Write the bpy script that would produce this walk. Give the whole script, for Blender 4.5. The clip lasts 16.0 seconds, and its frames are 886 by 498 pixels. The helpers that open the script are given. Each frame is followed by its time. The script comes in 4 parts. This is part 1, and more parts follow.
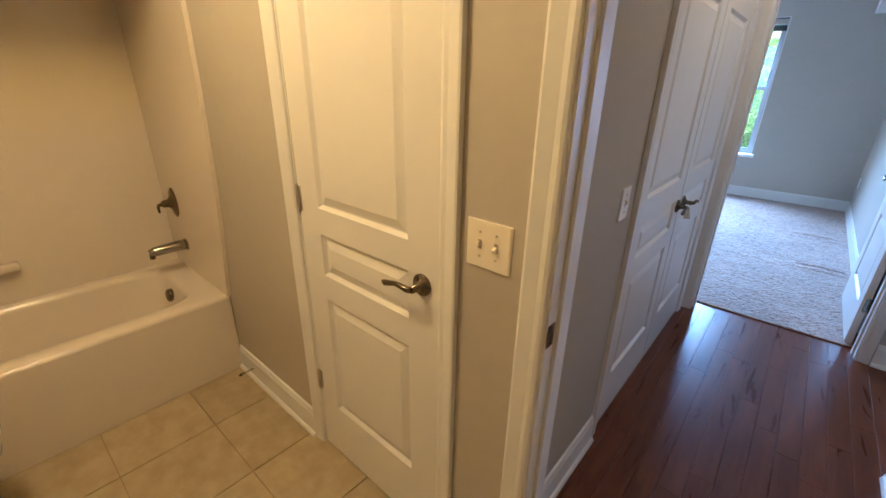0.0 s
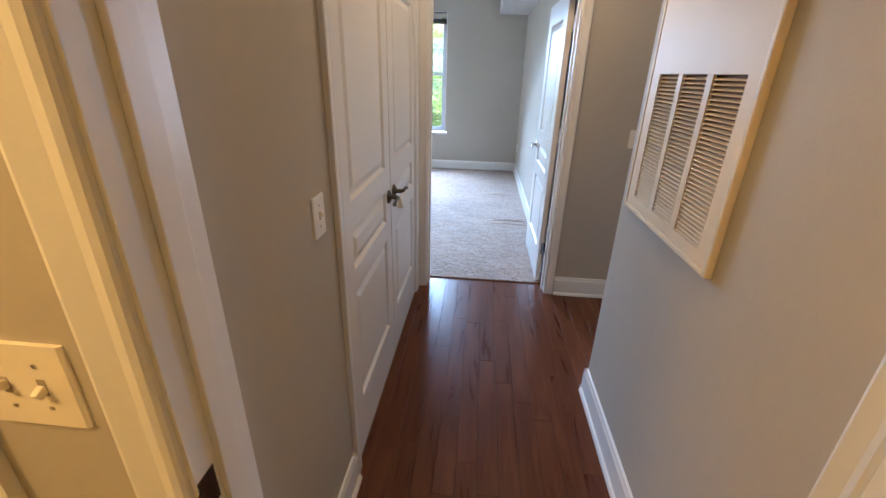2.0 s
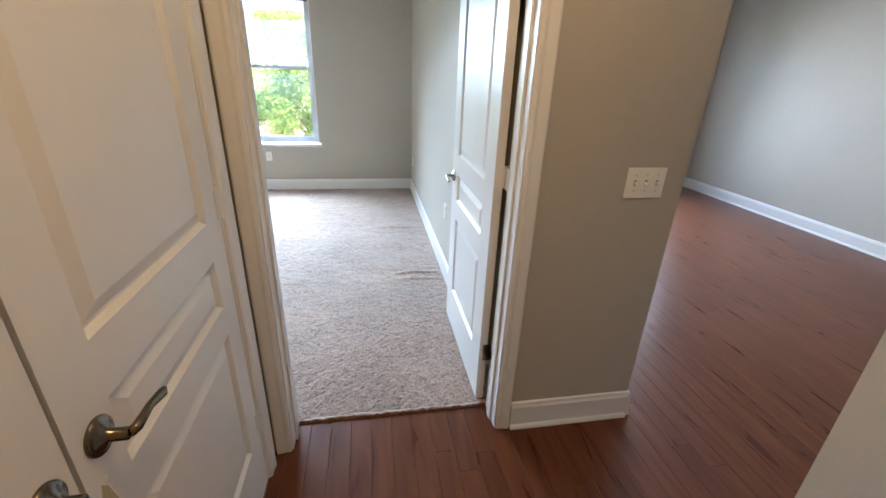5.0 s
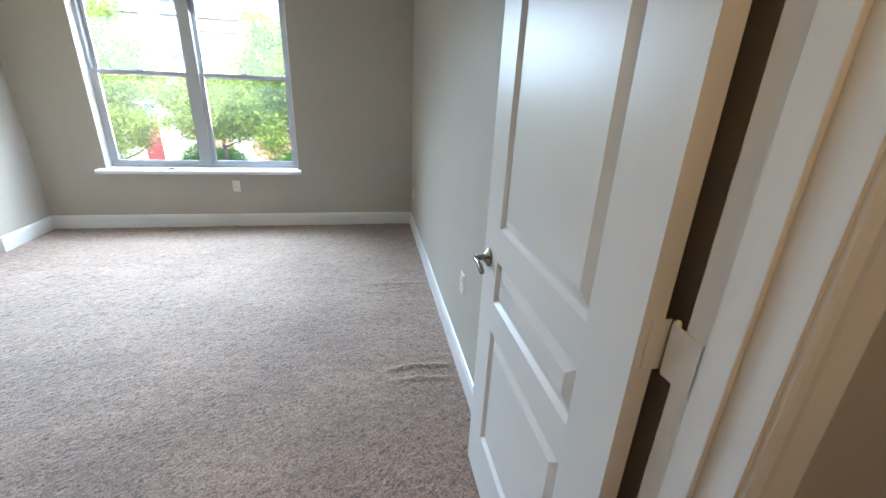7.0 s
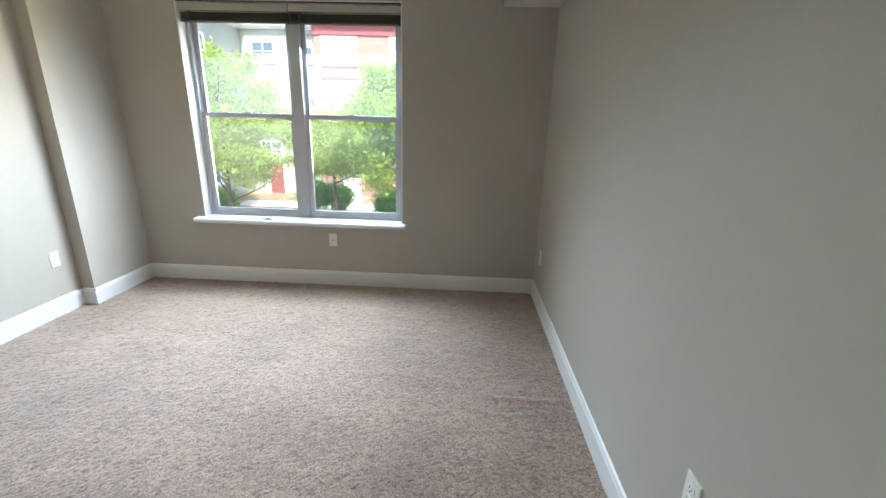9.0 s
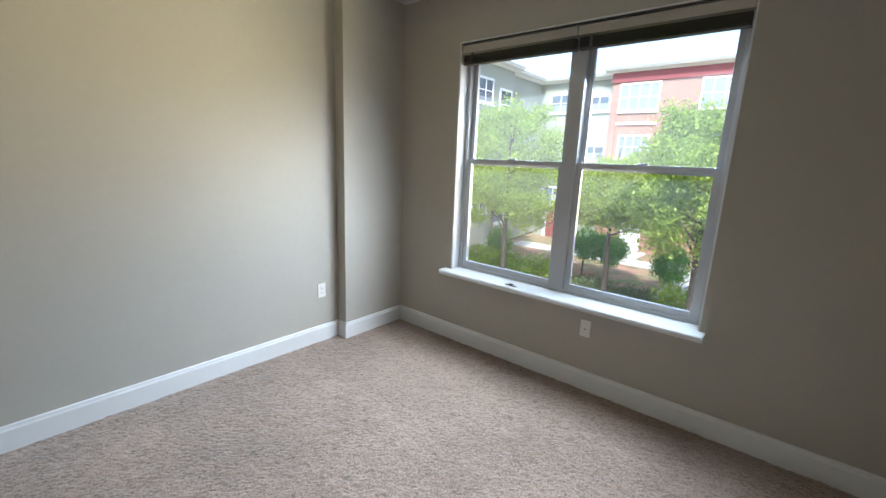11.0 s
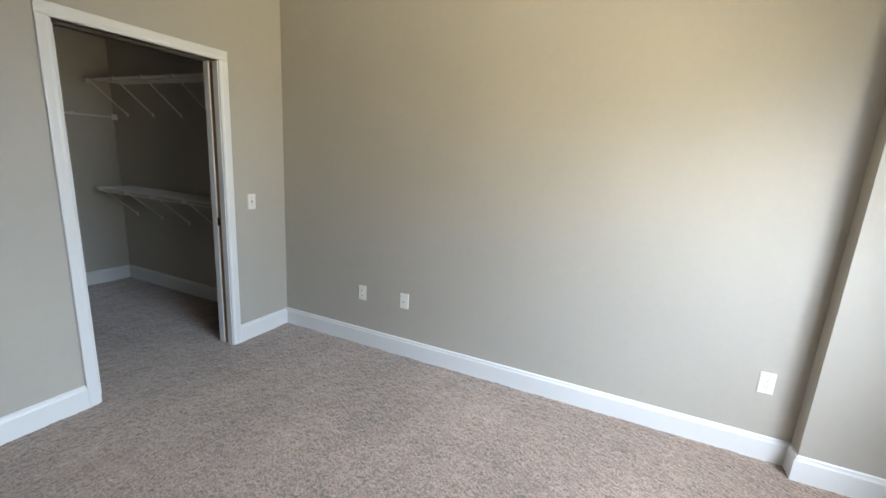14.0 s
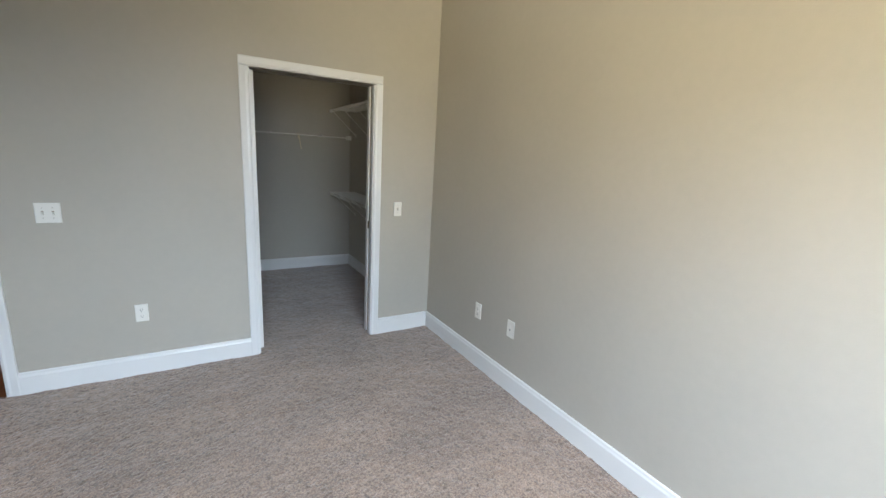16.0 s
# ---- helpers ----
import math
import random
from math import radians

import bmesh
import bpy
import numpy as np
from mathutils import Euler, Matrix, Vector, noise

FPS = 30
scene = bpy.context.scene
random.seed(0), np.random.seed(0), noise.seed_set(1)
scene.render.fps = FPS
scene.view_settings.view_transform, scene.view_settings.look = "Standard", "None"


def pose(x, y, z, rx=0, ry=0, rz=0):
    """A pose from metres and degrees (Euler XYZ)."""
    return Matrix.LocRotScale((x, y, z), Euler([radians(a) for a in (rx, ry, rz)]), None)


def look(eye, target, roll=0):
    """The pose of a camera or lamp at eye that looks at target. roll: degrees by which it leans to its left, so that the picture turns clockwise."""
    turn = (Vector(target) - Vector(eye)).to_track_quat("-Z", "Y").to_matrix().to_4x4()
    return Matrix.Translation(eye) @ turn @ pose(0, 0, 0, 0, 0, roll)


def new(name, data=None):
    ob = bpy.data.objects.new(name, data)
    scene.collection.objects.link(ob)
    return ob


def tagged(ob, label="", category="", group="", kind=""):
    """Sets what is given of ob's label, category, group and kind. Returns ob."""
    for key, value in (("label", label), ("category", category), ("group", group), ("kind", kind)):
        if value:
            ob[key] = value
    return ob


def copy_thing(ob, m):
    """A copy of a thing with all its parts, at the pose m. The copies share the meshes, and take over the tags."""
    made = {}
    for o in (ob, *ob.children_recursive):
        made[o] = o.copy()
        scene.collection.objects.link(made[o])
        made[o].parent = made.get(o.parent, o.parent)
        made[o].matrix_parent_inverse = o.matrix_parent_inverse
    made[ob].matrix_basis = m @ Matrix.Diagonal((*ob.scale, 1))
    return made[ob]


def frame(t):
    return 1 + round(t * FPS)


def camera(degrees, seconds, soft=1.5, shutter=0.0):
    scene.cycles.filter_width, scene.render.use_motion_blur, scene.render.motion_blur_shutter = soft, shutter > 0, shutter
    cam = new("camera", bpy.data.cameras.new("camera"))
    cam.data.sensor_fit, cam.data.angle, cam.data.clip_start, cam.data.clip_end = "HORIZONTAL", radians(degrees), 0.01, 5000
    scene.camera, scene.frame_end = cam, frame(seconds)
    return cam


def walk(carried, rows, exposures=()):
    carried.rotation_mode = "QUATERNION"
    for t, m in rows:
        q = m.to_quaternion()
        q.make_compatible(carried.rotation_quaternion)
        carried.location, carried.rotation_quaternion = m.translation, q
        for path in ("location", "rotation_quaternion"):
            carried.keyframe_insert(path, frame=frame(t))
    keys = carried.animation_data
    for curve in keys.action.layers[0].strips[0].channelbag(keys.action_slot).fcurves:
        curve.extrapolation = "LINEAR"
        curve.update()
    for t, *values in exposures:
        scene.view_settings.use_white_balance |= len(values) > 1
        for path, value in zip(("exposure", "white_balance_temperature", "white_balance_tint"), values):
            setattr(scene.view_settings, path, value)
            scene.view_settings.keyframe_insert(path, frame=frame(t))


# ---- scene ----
cam = camera(94.0, 16.0)
PATH = [
    (0, (0.098, -0.057, 1.57), (-1.112, 1.344, 0.811), 1.0),
    (0.5, (0.129, -0.007, 1.567), (-0.825, 1.574, 0.8), 1.0),
    (1, (0.17, 0.076, 1.557), (-0.512, 1.79, 0.784), 0.9),
    (1.5, (0.16, 0.204, 1.549), (-0.242, 2.002, 0.769), 1.2),
    (2, (0.099, 0.357, 1.556), (-0.056, 2.189, 0.769), 1.5),
    (2.5, (0.081, 0.563, 1.547), (0.12, 2.4, 0.758), 1.8),
    (3, (0.091, 0.778, 1.551), (0.263, 2.606, 0.759), 1.8),
    (3.5, (0.073, 1.007, 1.546), (0.323, 2.826, 0.753), 1.9),
    (3.7, (0.065, 1.097, 1.548), (0.329, 2.915, 0.757), 2.0),
    (6, (0.173, 2.417, 1.535), (0.546, 4.221, 0.757), 2.4),
    (6.5, (0.205, 2.662, 1.554), (0.58, 4.474, 0.796), 2.4),
    (7, (0.191, 2.938, 1.523), (0.544, 4.766, 0.792), 2.5),
    (7.5, (0.148, 3.205, 1.497), (0.453, 5.057, 0.807), 2.9),
    (8, (0.114, 3.445, 1.529), (0.342, 5.317, 0.863), 2.7),
    (10.3, (-0.17, 4.615, 1.518), (-0.969, 6.393, 1.071), 1.5),
    (10.5, (-0.192, 4.703, 1.512), (-1.123, 6.421, 1.084), 1.8),
    (11, (-0.256, 4.918, 1.54), (-1.502, 6.423, 1.114), 2.3),
    (11.5, (-0.31, 5.076, 1.52), (-1.847, 6.287, 1.106), 2.7),
    (12, (-0.397, 5.237, 1.519), (-2.166, 6.075, 1.107), 3.1),
    (12.5, (-0.402, 5.4, 1.517), (-2.314, 5.801, 1.092), 3.6),
    (13, (-0.322, 5.659, 1.481), (-2.277, 5.59, 1.066), 3.2),
    (13.5, (-0.387, 5.829, 1.489), (-2.284, 5.353, 1.071), 3.4),
    (14, (-0.529, 6.036, 1.51), (-2.302, 5.219, 1.078), 3.4),
    (14.5, (-0.704, 6.281, 1.531), (-2.321, 5.19, 1.091), 3.4),
    (15, (-0.902, 6.417, 1.538), (-2.34, 5.099, 1.094), 3.4),
    (15.5, (-1.115, 6.466, 1.539), (-2.342, 4.949, 1.102), 3.3),
    (16, (-1.342, 6.556, 1.545), (-2.337, 4.876, 1.111), 3.3),
]
EXPOSURES = [(0.0, 3.25, 4150, 11), (0.5, 3.3, 4600, 12), (1.5, 3.35, 4800, 12), (2.5, 3.55, 5000, 11), (3.5, 3.72, 5300, 10), (6.0, 3.15, 5450, 9), (6.5, 3.0, 5400, 9), (7.5, 2.55, 5900, 8), (8.0, 2.5, 5950, 8), (10.5, 1.98, 5950, 10), (11.0, 1.8, 5950, 10), (12.0, 1.4, 6200, 10), (12.6, 1.75, 6200, 11), (13.2, 2.15, 6200, 12), (14.0, 2.15, 6100, 12), (16.0, 2.2, 6150, 12)]
walk(cam, [(t, look(eye, target, roll)) for t, eye, target, roll in PATH], EXPOSURES)

# ---- world, sun, lamps ----
world = bpy.data.worlds.new("sky")
scene.world = world
world.use_nodes = True
wn = world.node_tree
sky = wn.nodes.new("ShaderNodeTexSky")
sky.sky_type, sky.sun_disc = "NISHITA", False
sky.sun_elevation, sky.sun_rotation = radians(47), radians(160)
wn.nodes["Background"].inputs["Strength"].default_value = 0.15
wn.links.new(sky.outputs[0], wn.nodes["Background"].inputs["Color"])


def lamp(name, kind, m, energy, colour, **more):
    data = bpy.data.lights.new(name, kind)
    data.energy, data.color = energy, colour
    for key, value in more.items():
        if key == "size":
            data.shape, data.size, data.size_y = "RECTANGLE", value[0], value[1]
        elif key == "spread":
            data.spread = value
        elif key == "angle":
            data.angle = value
        elif key == "radius":
            data.shadow_soft_size = value
    ob = new(name, data)
    ob.matrix_world = m
    return ob


lamp("sun", "SUN", look((8, -22, 25), (0, 0, 0)), 2.3, (1, 0.96, 0.90), angle=radians(4))
# fill lamps added for daylight in the window openings: cool from the sky, falling; warm from trees and paving, rising
lamp("bedroom_sky_fill_lamp", "AREA", look((-1.45, 7.82, 1.95), (-1.42, 7.101, 1.255)), 20.5, (0.72, 0.87, 1), size=(1.72, 0.86), spread=radians(100))
# extra lamp, aimed and powered to brighten the west wall
lamp("bedroom_side_sky_fill_lamp", "AREA", look((-1.45, 7.84, 1.95), (-2.121, 7.37, 1.376)), 4.4, (0.84, 0.92, 1), size=(1.1, 0.86), spread=radians(70))
lamp("bedroom_ground_fill_lamp", "AREA", look((-1.45, 7.83, 1.20), (-1.903, 7.045, 1.623)), 6.7, (1, 0.88, 0.58), size=(1.72, 0.9), spread=radians(70))
lamp("living_daylight_fill_lamp", "AREA", look((3.65, 7.81, 1.4), (1.9, 0.8, 0.5)), 17, (0.94, 0.97, 1), size=(2.0, 1.9), spread=radians(110))
lamp("bathroom_ceiling_lamp", "POINT", pose(-1.16, -0.12, 2.46), 7.0, (1, 0.485, 0.072), radius=0.15)
lamp("hall_ceiling_lamp", "POINT", pose(0.28, 2.35, 2.52), 1.5, (1, 0.53, 0.15), radius=0.12)

# ---- materials ----


def material(name, colour, rough=0.5, metal=0.0, vary=0.0, scale=6.0, bump=0.0, bump_scale=200.0, fine=0.0, fine_scale=60.0, random=0.0, tint=None, coat=0.0, spec=0.5):
    """A surface with broad variation (vary), fine grain (fine), relief (bump) and change from piece to piece (random)."""
    m = bpy.data.materials.new(name)
    m.use_nodes = True
    nt = m.node_tree
    n, l = nt.nodes, nt.links
    b = n["Principled BSDF"]
    b.inputs["Roughness"].default_value, b.inputs["Metallic"].default_value = rough, metal
    b.inputs["Coat Weight"].default_value = coat
    b.inputs["Specular IOR Level"].default_value = spec
    b.inputs["Base Color"].default_value = (*colour, 1)
    co = n.new("ShaderNodeTexCoord").outputs["Object"]
    src = None

    def grey(amount, sc, detail=4):
        t = n.new("ShaderNodeTexNoise")
        t.inputs["Scale"].default_value, t.inputs["Detail"].default_value = sc, detail
        l.new(co, t.inputs["Vector"])
        r = n.new("ShaderNodeMapRange")
        r.inputs["From Min"].default_value, r.inputs["From Max"].default_value = 0.3, 0.7
        r.inputs["To Min"].default_value, r.inputs["To Max"].default_value = 1 - amount, 1 + amount
        l.new(t.outputs["Fac"], r.inputs["Value"])
        return r.outputs["Result"]

    factors = []
    if vary:
        factors.append(grey(vary, scale))
    if fine:
        factors.append(grey(fine, fine_scale, 2))
    if random:
        info = n.new("ShaderNodeObjectInfo")
        r = n.new("ShaderNodeMapRange")
        r.inputs["To Min"].default_value, r.inputs["To Max"].default_value = 1 - random, 1 + random
        l.new(info.outputs["Random"], r.inputs["Value"])
        factors.append(r.outputs["Result"])
    if factors:
        f = factors[0]
        for g in factors[1:]:
            x = n.new("ShaderNodeMath")
            x.operation = "MULTIPLY"
            l.new(f, x.inputs[0]), l.new(g, x.inputs[1])
            f = x.outputs[0]
        mul = n.new("ShaderNodeVectorMath")
        mul.operation = "SCALE"
        mul.inputs[0].default_value = colour
        if tint:
            mix = n.new("ShaderNodeMix")
            mix.data_type = "RGBA"
            mix.inputs["A"].default_value, mix.inputs["B"].default_value = (*colour, 1), (*tint, 1)
            t = n.new("ShaderNodeTexNoise")
            t.inputs["Scale"].default_value = scale * 2.3
            l.new(co, t.inputs["Vector"])
            r = n.new("ShaderNodeMapRange")
            r.inputs["From Min"].default_value, r.inputs["From Max"].default_value = 0.35, 0.65
            l.new(t.outputs["Fac"], r.inputs["Value"])
            l.new(r.outputs["Result"], mix.inputs["Factor"])
            l.new(mix.outputs["Result"], mul.inputs[0])
        l.new(f, mul.inputs["Scale"])
        l.new(mul.outputs[0], b.inputs["Base Color"])
    if bump:
        t = n.new("ShaderNodeTexNoise")
        t.inputs["Scale"].default_value, t.inputs["Detail"].default_value = bump_scale, 3
        l.new(co, t.inputs["Vector"])
        u = n.new("ShaderNodeBump")
        u.inputs["Strength"].default_value, u.inputs["Distance"].default_value = bump, 0.004
        l.new(t.outputs["Fac"], u.inputs["Height"])
        l.new(u.outputs[0], b.inputs["Normal"])
    return m


PAINT = material("greige_wall_paint", (0.44, 0.409, 0.35), 0.62, vary=0.03, scale=1.3, fine=0.012, fine_scale=25, bump=0.10, bump_scale=160)
CEIL = material("white_ceiling_paint", (0.62, 0.61, 0.59), 0.85, vary=0.02, scale=2, bump=0.12, bump_scale=120)
TRIM = material("white_satin_trim", (0.73, 0.725, 0.71), 0.34, vary=0.02, scale=3, bump=0.03, bump_scale=90)
DOOR = material("white_moulded_door", (0.72, 0.705, 0.68), 0.37, vary=0.02, scale=2.5, bump=0.04, bump_scale=130)
CREAM = material("cream_enamelled_metal", (0.72, 0.625, 0.45), 0.5, vary=0.02, scale=4, bump=0.02)
PLASTIC = material("white_plastic", (0.80, 0.78, 0.72), 0.32)
IVORY = material("ivory_plastic", (0.80, 0.74, 0.60), 0.32)
SLOT = material("dark_slot", (0.03, 0.028, 0.025), 0.6)
# shade of the toggle slots, painted as a brown patch on the plate
RECESS = material("shaded_toggle_recess", (0.34, 0.29, 0.21), 0.6)
# brown that stands for shade inside hollows: behind louvres, in door slots
UNLIT = material("unlit_hollow_brown", (0.27, 0.165, 0.08), 0.8, vary=0.2)
NICKEL = material("brushed_nickel", (0.30, 0.275, 0.245), 0.22, 1.0, fine=0.06, fine_scale=300)
BRONZE = material("aged_bronze_nickel", (0.17, 0.14, 0.10), 0.22, 1.0, fine=0.08, fine_scale=250)
HINGE = material("satin_steel_hinge", (0.55, 0.52, 0.47), 0.38, 1.0, fine=0.05, fine_scale=200)
CHROME = material("worn_chrome", (0.36, 0.34, 0.31), 0.22, 1.0)
ACRYL = material("bone_acrylic", (0.66, 0.605, 0.52), 0.16, vary=0.015, scale=2, coat=0.3)
TILE = material("beige_floor_tile", (0.405, 0.338, 0.20), 0.36, vary=0.06, scale=5, fine=0.03, fine_scale=40, random=0.05, bump=0.05, bump_scale=60, tint=(0.35, 0.285, 0.165))
GROUT = material("tan_grout", (0.30, 0.245, 0.145), 0.9, vary=0.1)
SLAB = material("concrete_slab", (0.30, 0.29, 0.28), 0.9, vary=0.08)
VINYL = material("white_vinyl_frame", (0.50, 0.505, 0.52), 0.35, vary=0.02)
BLIND = material("dark_brown_blind", (0.045, 0.036, 0.034), 0.55, vary=0.1, scale=20)
WIRE = material("white_coated_wire", (0.70, 0.68, 0.62), 0.4)
RUBBER = material("dark_rubber", (0.03, 0.03, 0.03), 0.7)


def wood_floor():
    """Dark reddish hand-scraped planks: long grain, a shade for each plank, worn gloss."""
    m = bpy.data.materials.new("dark_cherry_planks")
    m.use_nodes = True
    nt = m.node_tree
    n, l = nt.nodes, nt.links
    b = n["Principled BSDF"]
    co = n.new("ShaderNodeTexCoord").outputs["Object"]
    info = n.new("ShaderNodeObjectInfo")
    mp = n.new("ShaderNodeMapping")
    mp.inputs["Scale"].default_value = (22, 2.4, 10)
    add = n.new("ShaderNodeVectorMath")
    add.operation = "ADD"
    sh = n.new("ShaderNodeVectorMath")
    sh.operation = "SCALE"
    sh.inputs[0].default_value = (0, 31.7, 13.1)
    l.new(info.outputs["Random"], sh.inputs["Scale"])
    l.new(co, add.inputs[0]), l.new(sh.outputs[0], add.inputs[1])
    l.new(add.outputs[0], mp.inputs["Vector"])
    g = n.new("ShaderNodeTexNoise")
    g.inputs["Scale"].default_value, g.inputs["Detail"].default_value, g.inputs["Distortion"].default_value = 1.0, 5, 0.7
    l.new(mp.outputs[0], g.inputs["Vector"])
    ramp = n.new("ShaderNodeValToRGB")
    e = ramp.color_ramp.elements
    e[0].position, e[0].color = 0.24, (0.066, 0.0198, 0.0098, 1)
    e[1].position, e[1].color = 0.76, (0.150, 0.051, 0.0195, 1)
    mid = e.new(0.5)
    mid.color = (0.110, 0.036, 0.0135, 1)
    l.new(g.outputs["Fac"], ramp.inputs["Fac"])
    r = n.new("ShaderNodeMapRange")
    r.inputs["To Min"].default_value, r.inputs["To Max"].default_value = 0.93, 1.07
    l.new(info.outputs["Random"], r.inputs["Value"])
    mul = n.new("ShaderNodeVectorMath")
    mul.operation = "SCALE"
    l.new(ramp.outputs["Color"], mul.inputs[0]), l.new(r.outputs["Result"], mul.inputs["Scale"])
    l.new(mul.outputs[0], b.inputs["Base Color"])
    rr = n.new("ShaderNodeMapRange")
    rr.inputs["To Min"].default_value, rr.inputs["To Max"].default_value = 0.23, 0.36
    l.new(g.outputs["Fac"], rr.inputs["Value"])
    l.new(rr.outputs["Result"], b.inputs["Roughness"])
    u = n.new("ShaderNodeBump")
    b.inputs["Specular IOR Level"].default_value = 0.28
    u.inputs["Strength"].default_value, u.inputs["Distance"].default_value = 0.25, 0.002
    l.new(g.outputs["Fac"], u.inputs["Height"])
    l.new(u.outputs[0], b.inputs["Normal"])
    return m


def carpet_pile():
    """Beige-brown cut pile: flecked tufts, broad traffic shading."""
    m = bpy.data.materials.new("beige_carpet_pile")
    m.use_nodes = True
    nt = m.node_tree
    n, l = nt.nodes, nt.links
    b = n["Principled BSDF"]
    b.inputs["Roughness"].default_value = 0.95
    b.inputs["Specular IOR Level"].default_value = 0.15
    b.inputs["Sheen Weight"].default_value = 0.55
    b.inputs["Sheen Roughness"].default_value = 0.5
    co = n.new("ShaderNodeTexCoord").outputs["Object"]
    big = n.new("ShaderNodeTexNoise")
    big.inputs["Scale"].default_value, big.inputs["Detail"].default_value = 1.6, 4
    tuft = n.new("ShaderNodeTexNoise")
    tuft.inputs["Scale"].default_value, tuft.inputs["Detail"].default_value = 125, 3
    mid = n.new("ShaderNodeTexNoise")
    mid.inputs["Scale"].default_value, mid.inputs["Detail"].default_value = 20, 4
    for t in (big, tuft, mid):
        l.new(co, t.inputs["Vector"])
    ramp = n.new("ShaderNodeValToRGB")
    e = ramp.color_ramp.elements
    e[0].position, e[0].color = 0.32, (0.160, 0.108, 0.079, 1)
    e[1].position, e[1].color = 0.68, (0.385, 0.269, 0.200, 1)
    l.new(tuft.outputs["Fac"], ramp.inputs["Fac"])
    r1 = n.new("ShaderNodeMapRange")
    r1.inputs["From Min"].default_value, r1.inputs["From Max"].default_value = 0.3, 0.7
    r1.inputs["To Min"].default_value, r1.inputs["To Max"].default_value = 0.82, 1.14
    l.new(big.outputs["Fac"], r1.inputs["Value"])
    r2 = n.new("ShaderNodeMapRange")
    r2.inputs["From Min"].default_value, r2.inputs["From Max"].default_value = 0.3, 0.7
    r2.inputs["To Min"].default_value, r2.inputs["To Max"].default_value = 0.84, 1.12
    l.new(mid.outputs["Fac"], r2.inputs["Value"])
    lay = n.new("ShaderNodeMapping")
    lay.inputs["Scale"].default_value = (1.3, 8.0, 1.0)
    l.new(co, lay.inputs["Vector"])
    stroke = n.new("ShaderNodeTexNoise")
    stroke.inputs["Scale"].default_value, stroke.inputs["Detail"].default_value = 1.0, 3
    l.new(lay.outputs[0], stroke.inputs["Vector"])
    r3 = n.new("ShaderNodeMapRange")
    r3.inputs["From Min"].default_value, r3.inputs["From Max"].default_value = 0.35, 0.65
    r3.inputs["To Min"].default_value, r3.inputs["To Max"].default_value = 0.94, 1.06
    l.new(stroke.outputs["Fac"], r3.inputs["Value"])
    x = n.new("ShaderNodeMath")
    x.operation = "MULTIPLY"
    l.new(r1.outputs[0], x.inputs[0]), l.new(r2.outputs[0], x.inputs[1])
    y = n.new("ShaderNodeMath")
    y.operation = "MULTIPLY"
    l.new(x.outputs[0], y.inputs[0]), l.new(r3.outputs[0], y.inputs[1])
    # dark specks put the shade of small pits in the pile into the colour
    pit_shade = n.new("ShaderNodeTexNoise")
    pit_shade.inputs["Scale"].default_value, pit_shade.inputs["Detail"].default_value = 52, 2
    l.new(co, pit_shade.inputs["Vector"])
    r4 = n.new("ShaderNodeMapRange")
    r4.inputs["From Min"].default_value, r4.inputs["From Max"].default_value = 0.32, 0.47
    r4.inputs["To Min"].default_value, r4.inputs["To Max"].default_value = 0.64, 1.05
    l.new(pit_shade.outputs["Fac"], r4.inputs["Value"])
    z = n.new("ShaderNodeMath")
    z.operation = "MULTIPLY"
    l.new(y.outputs[0], z.inputs[0]), l.new(r4.outputs[0], z.inputs[1])
    mul = n.new("ShaderNodeVectorMath")
    mul.operation = "SCALE"
    l.new(ramp.outputs["Color"], mul.inputs[0]), l.new(z.outputs[0], mul.inputs["Scale"])
    l.new(mul.outputs[0], b.inputs["Base Color"])
    u = n.new("ShaderNodeBump")
    u.inputs["Strength"].default_value, u.inputs["Distance"].default_value = 0.55, 0.005
    l.new(tuft.outputs["Fac"], u.inputs["Height"])
    l.new(u.outputs[0], b.inputs["Normal"])
    return m


def glass_pane():
    m = bpy.data.materials.new("clear_window_glass")
    m.use_nodes = True
    nt = m.node_tree
    n, l = nt.nodes, nt.links
    out = n["Material Output"]
    n.remove(n["Principled BSDF"])
    clear, gloss, mix, fr = (n.new("ShaderNodeBsdf" + k) if k != "Fresnel" else n.new("ShaderNodeFresnel") for k in ("Transparent", "Glossy", "Glossy", "Fresnel"))
    n.remove(mix)
    mix = n.new("ShaderNodeMixShader")
    gloss.inputs["Roughness"].default_value = 0.02
    clear.inputs["Color"].default_value = (0.95, 0.97, 0.96, 1)
    fr.inputs["IOR"].default_value = 1.25
    l.new(fr.outputs[0], mix.inputs[0]), l.new(clear.outputs[0], mix.inputs[1]), l.new(gloss.outputs[0], mix.inputs[2])
    # a trace of translucence puts a hazy glare veil into the glass
    veil, veil_mix = n.new("ShaderNodeBsdfTranslucent"), n.new("ShaderNodeMixShader")
    veil_mix.inputs[0].default_value = 0.014
    l.new(mix.outputs[0], veil_mix.inputs[1]), l.new(veil.outputs[0], veil_mix.inputs[2])
    l.new(veil_mix.outputs[0], out.inputs["Surface"])
    return m


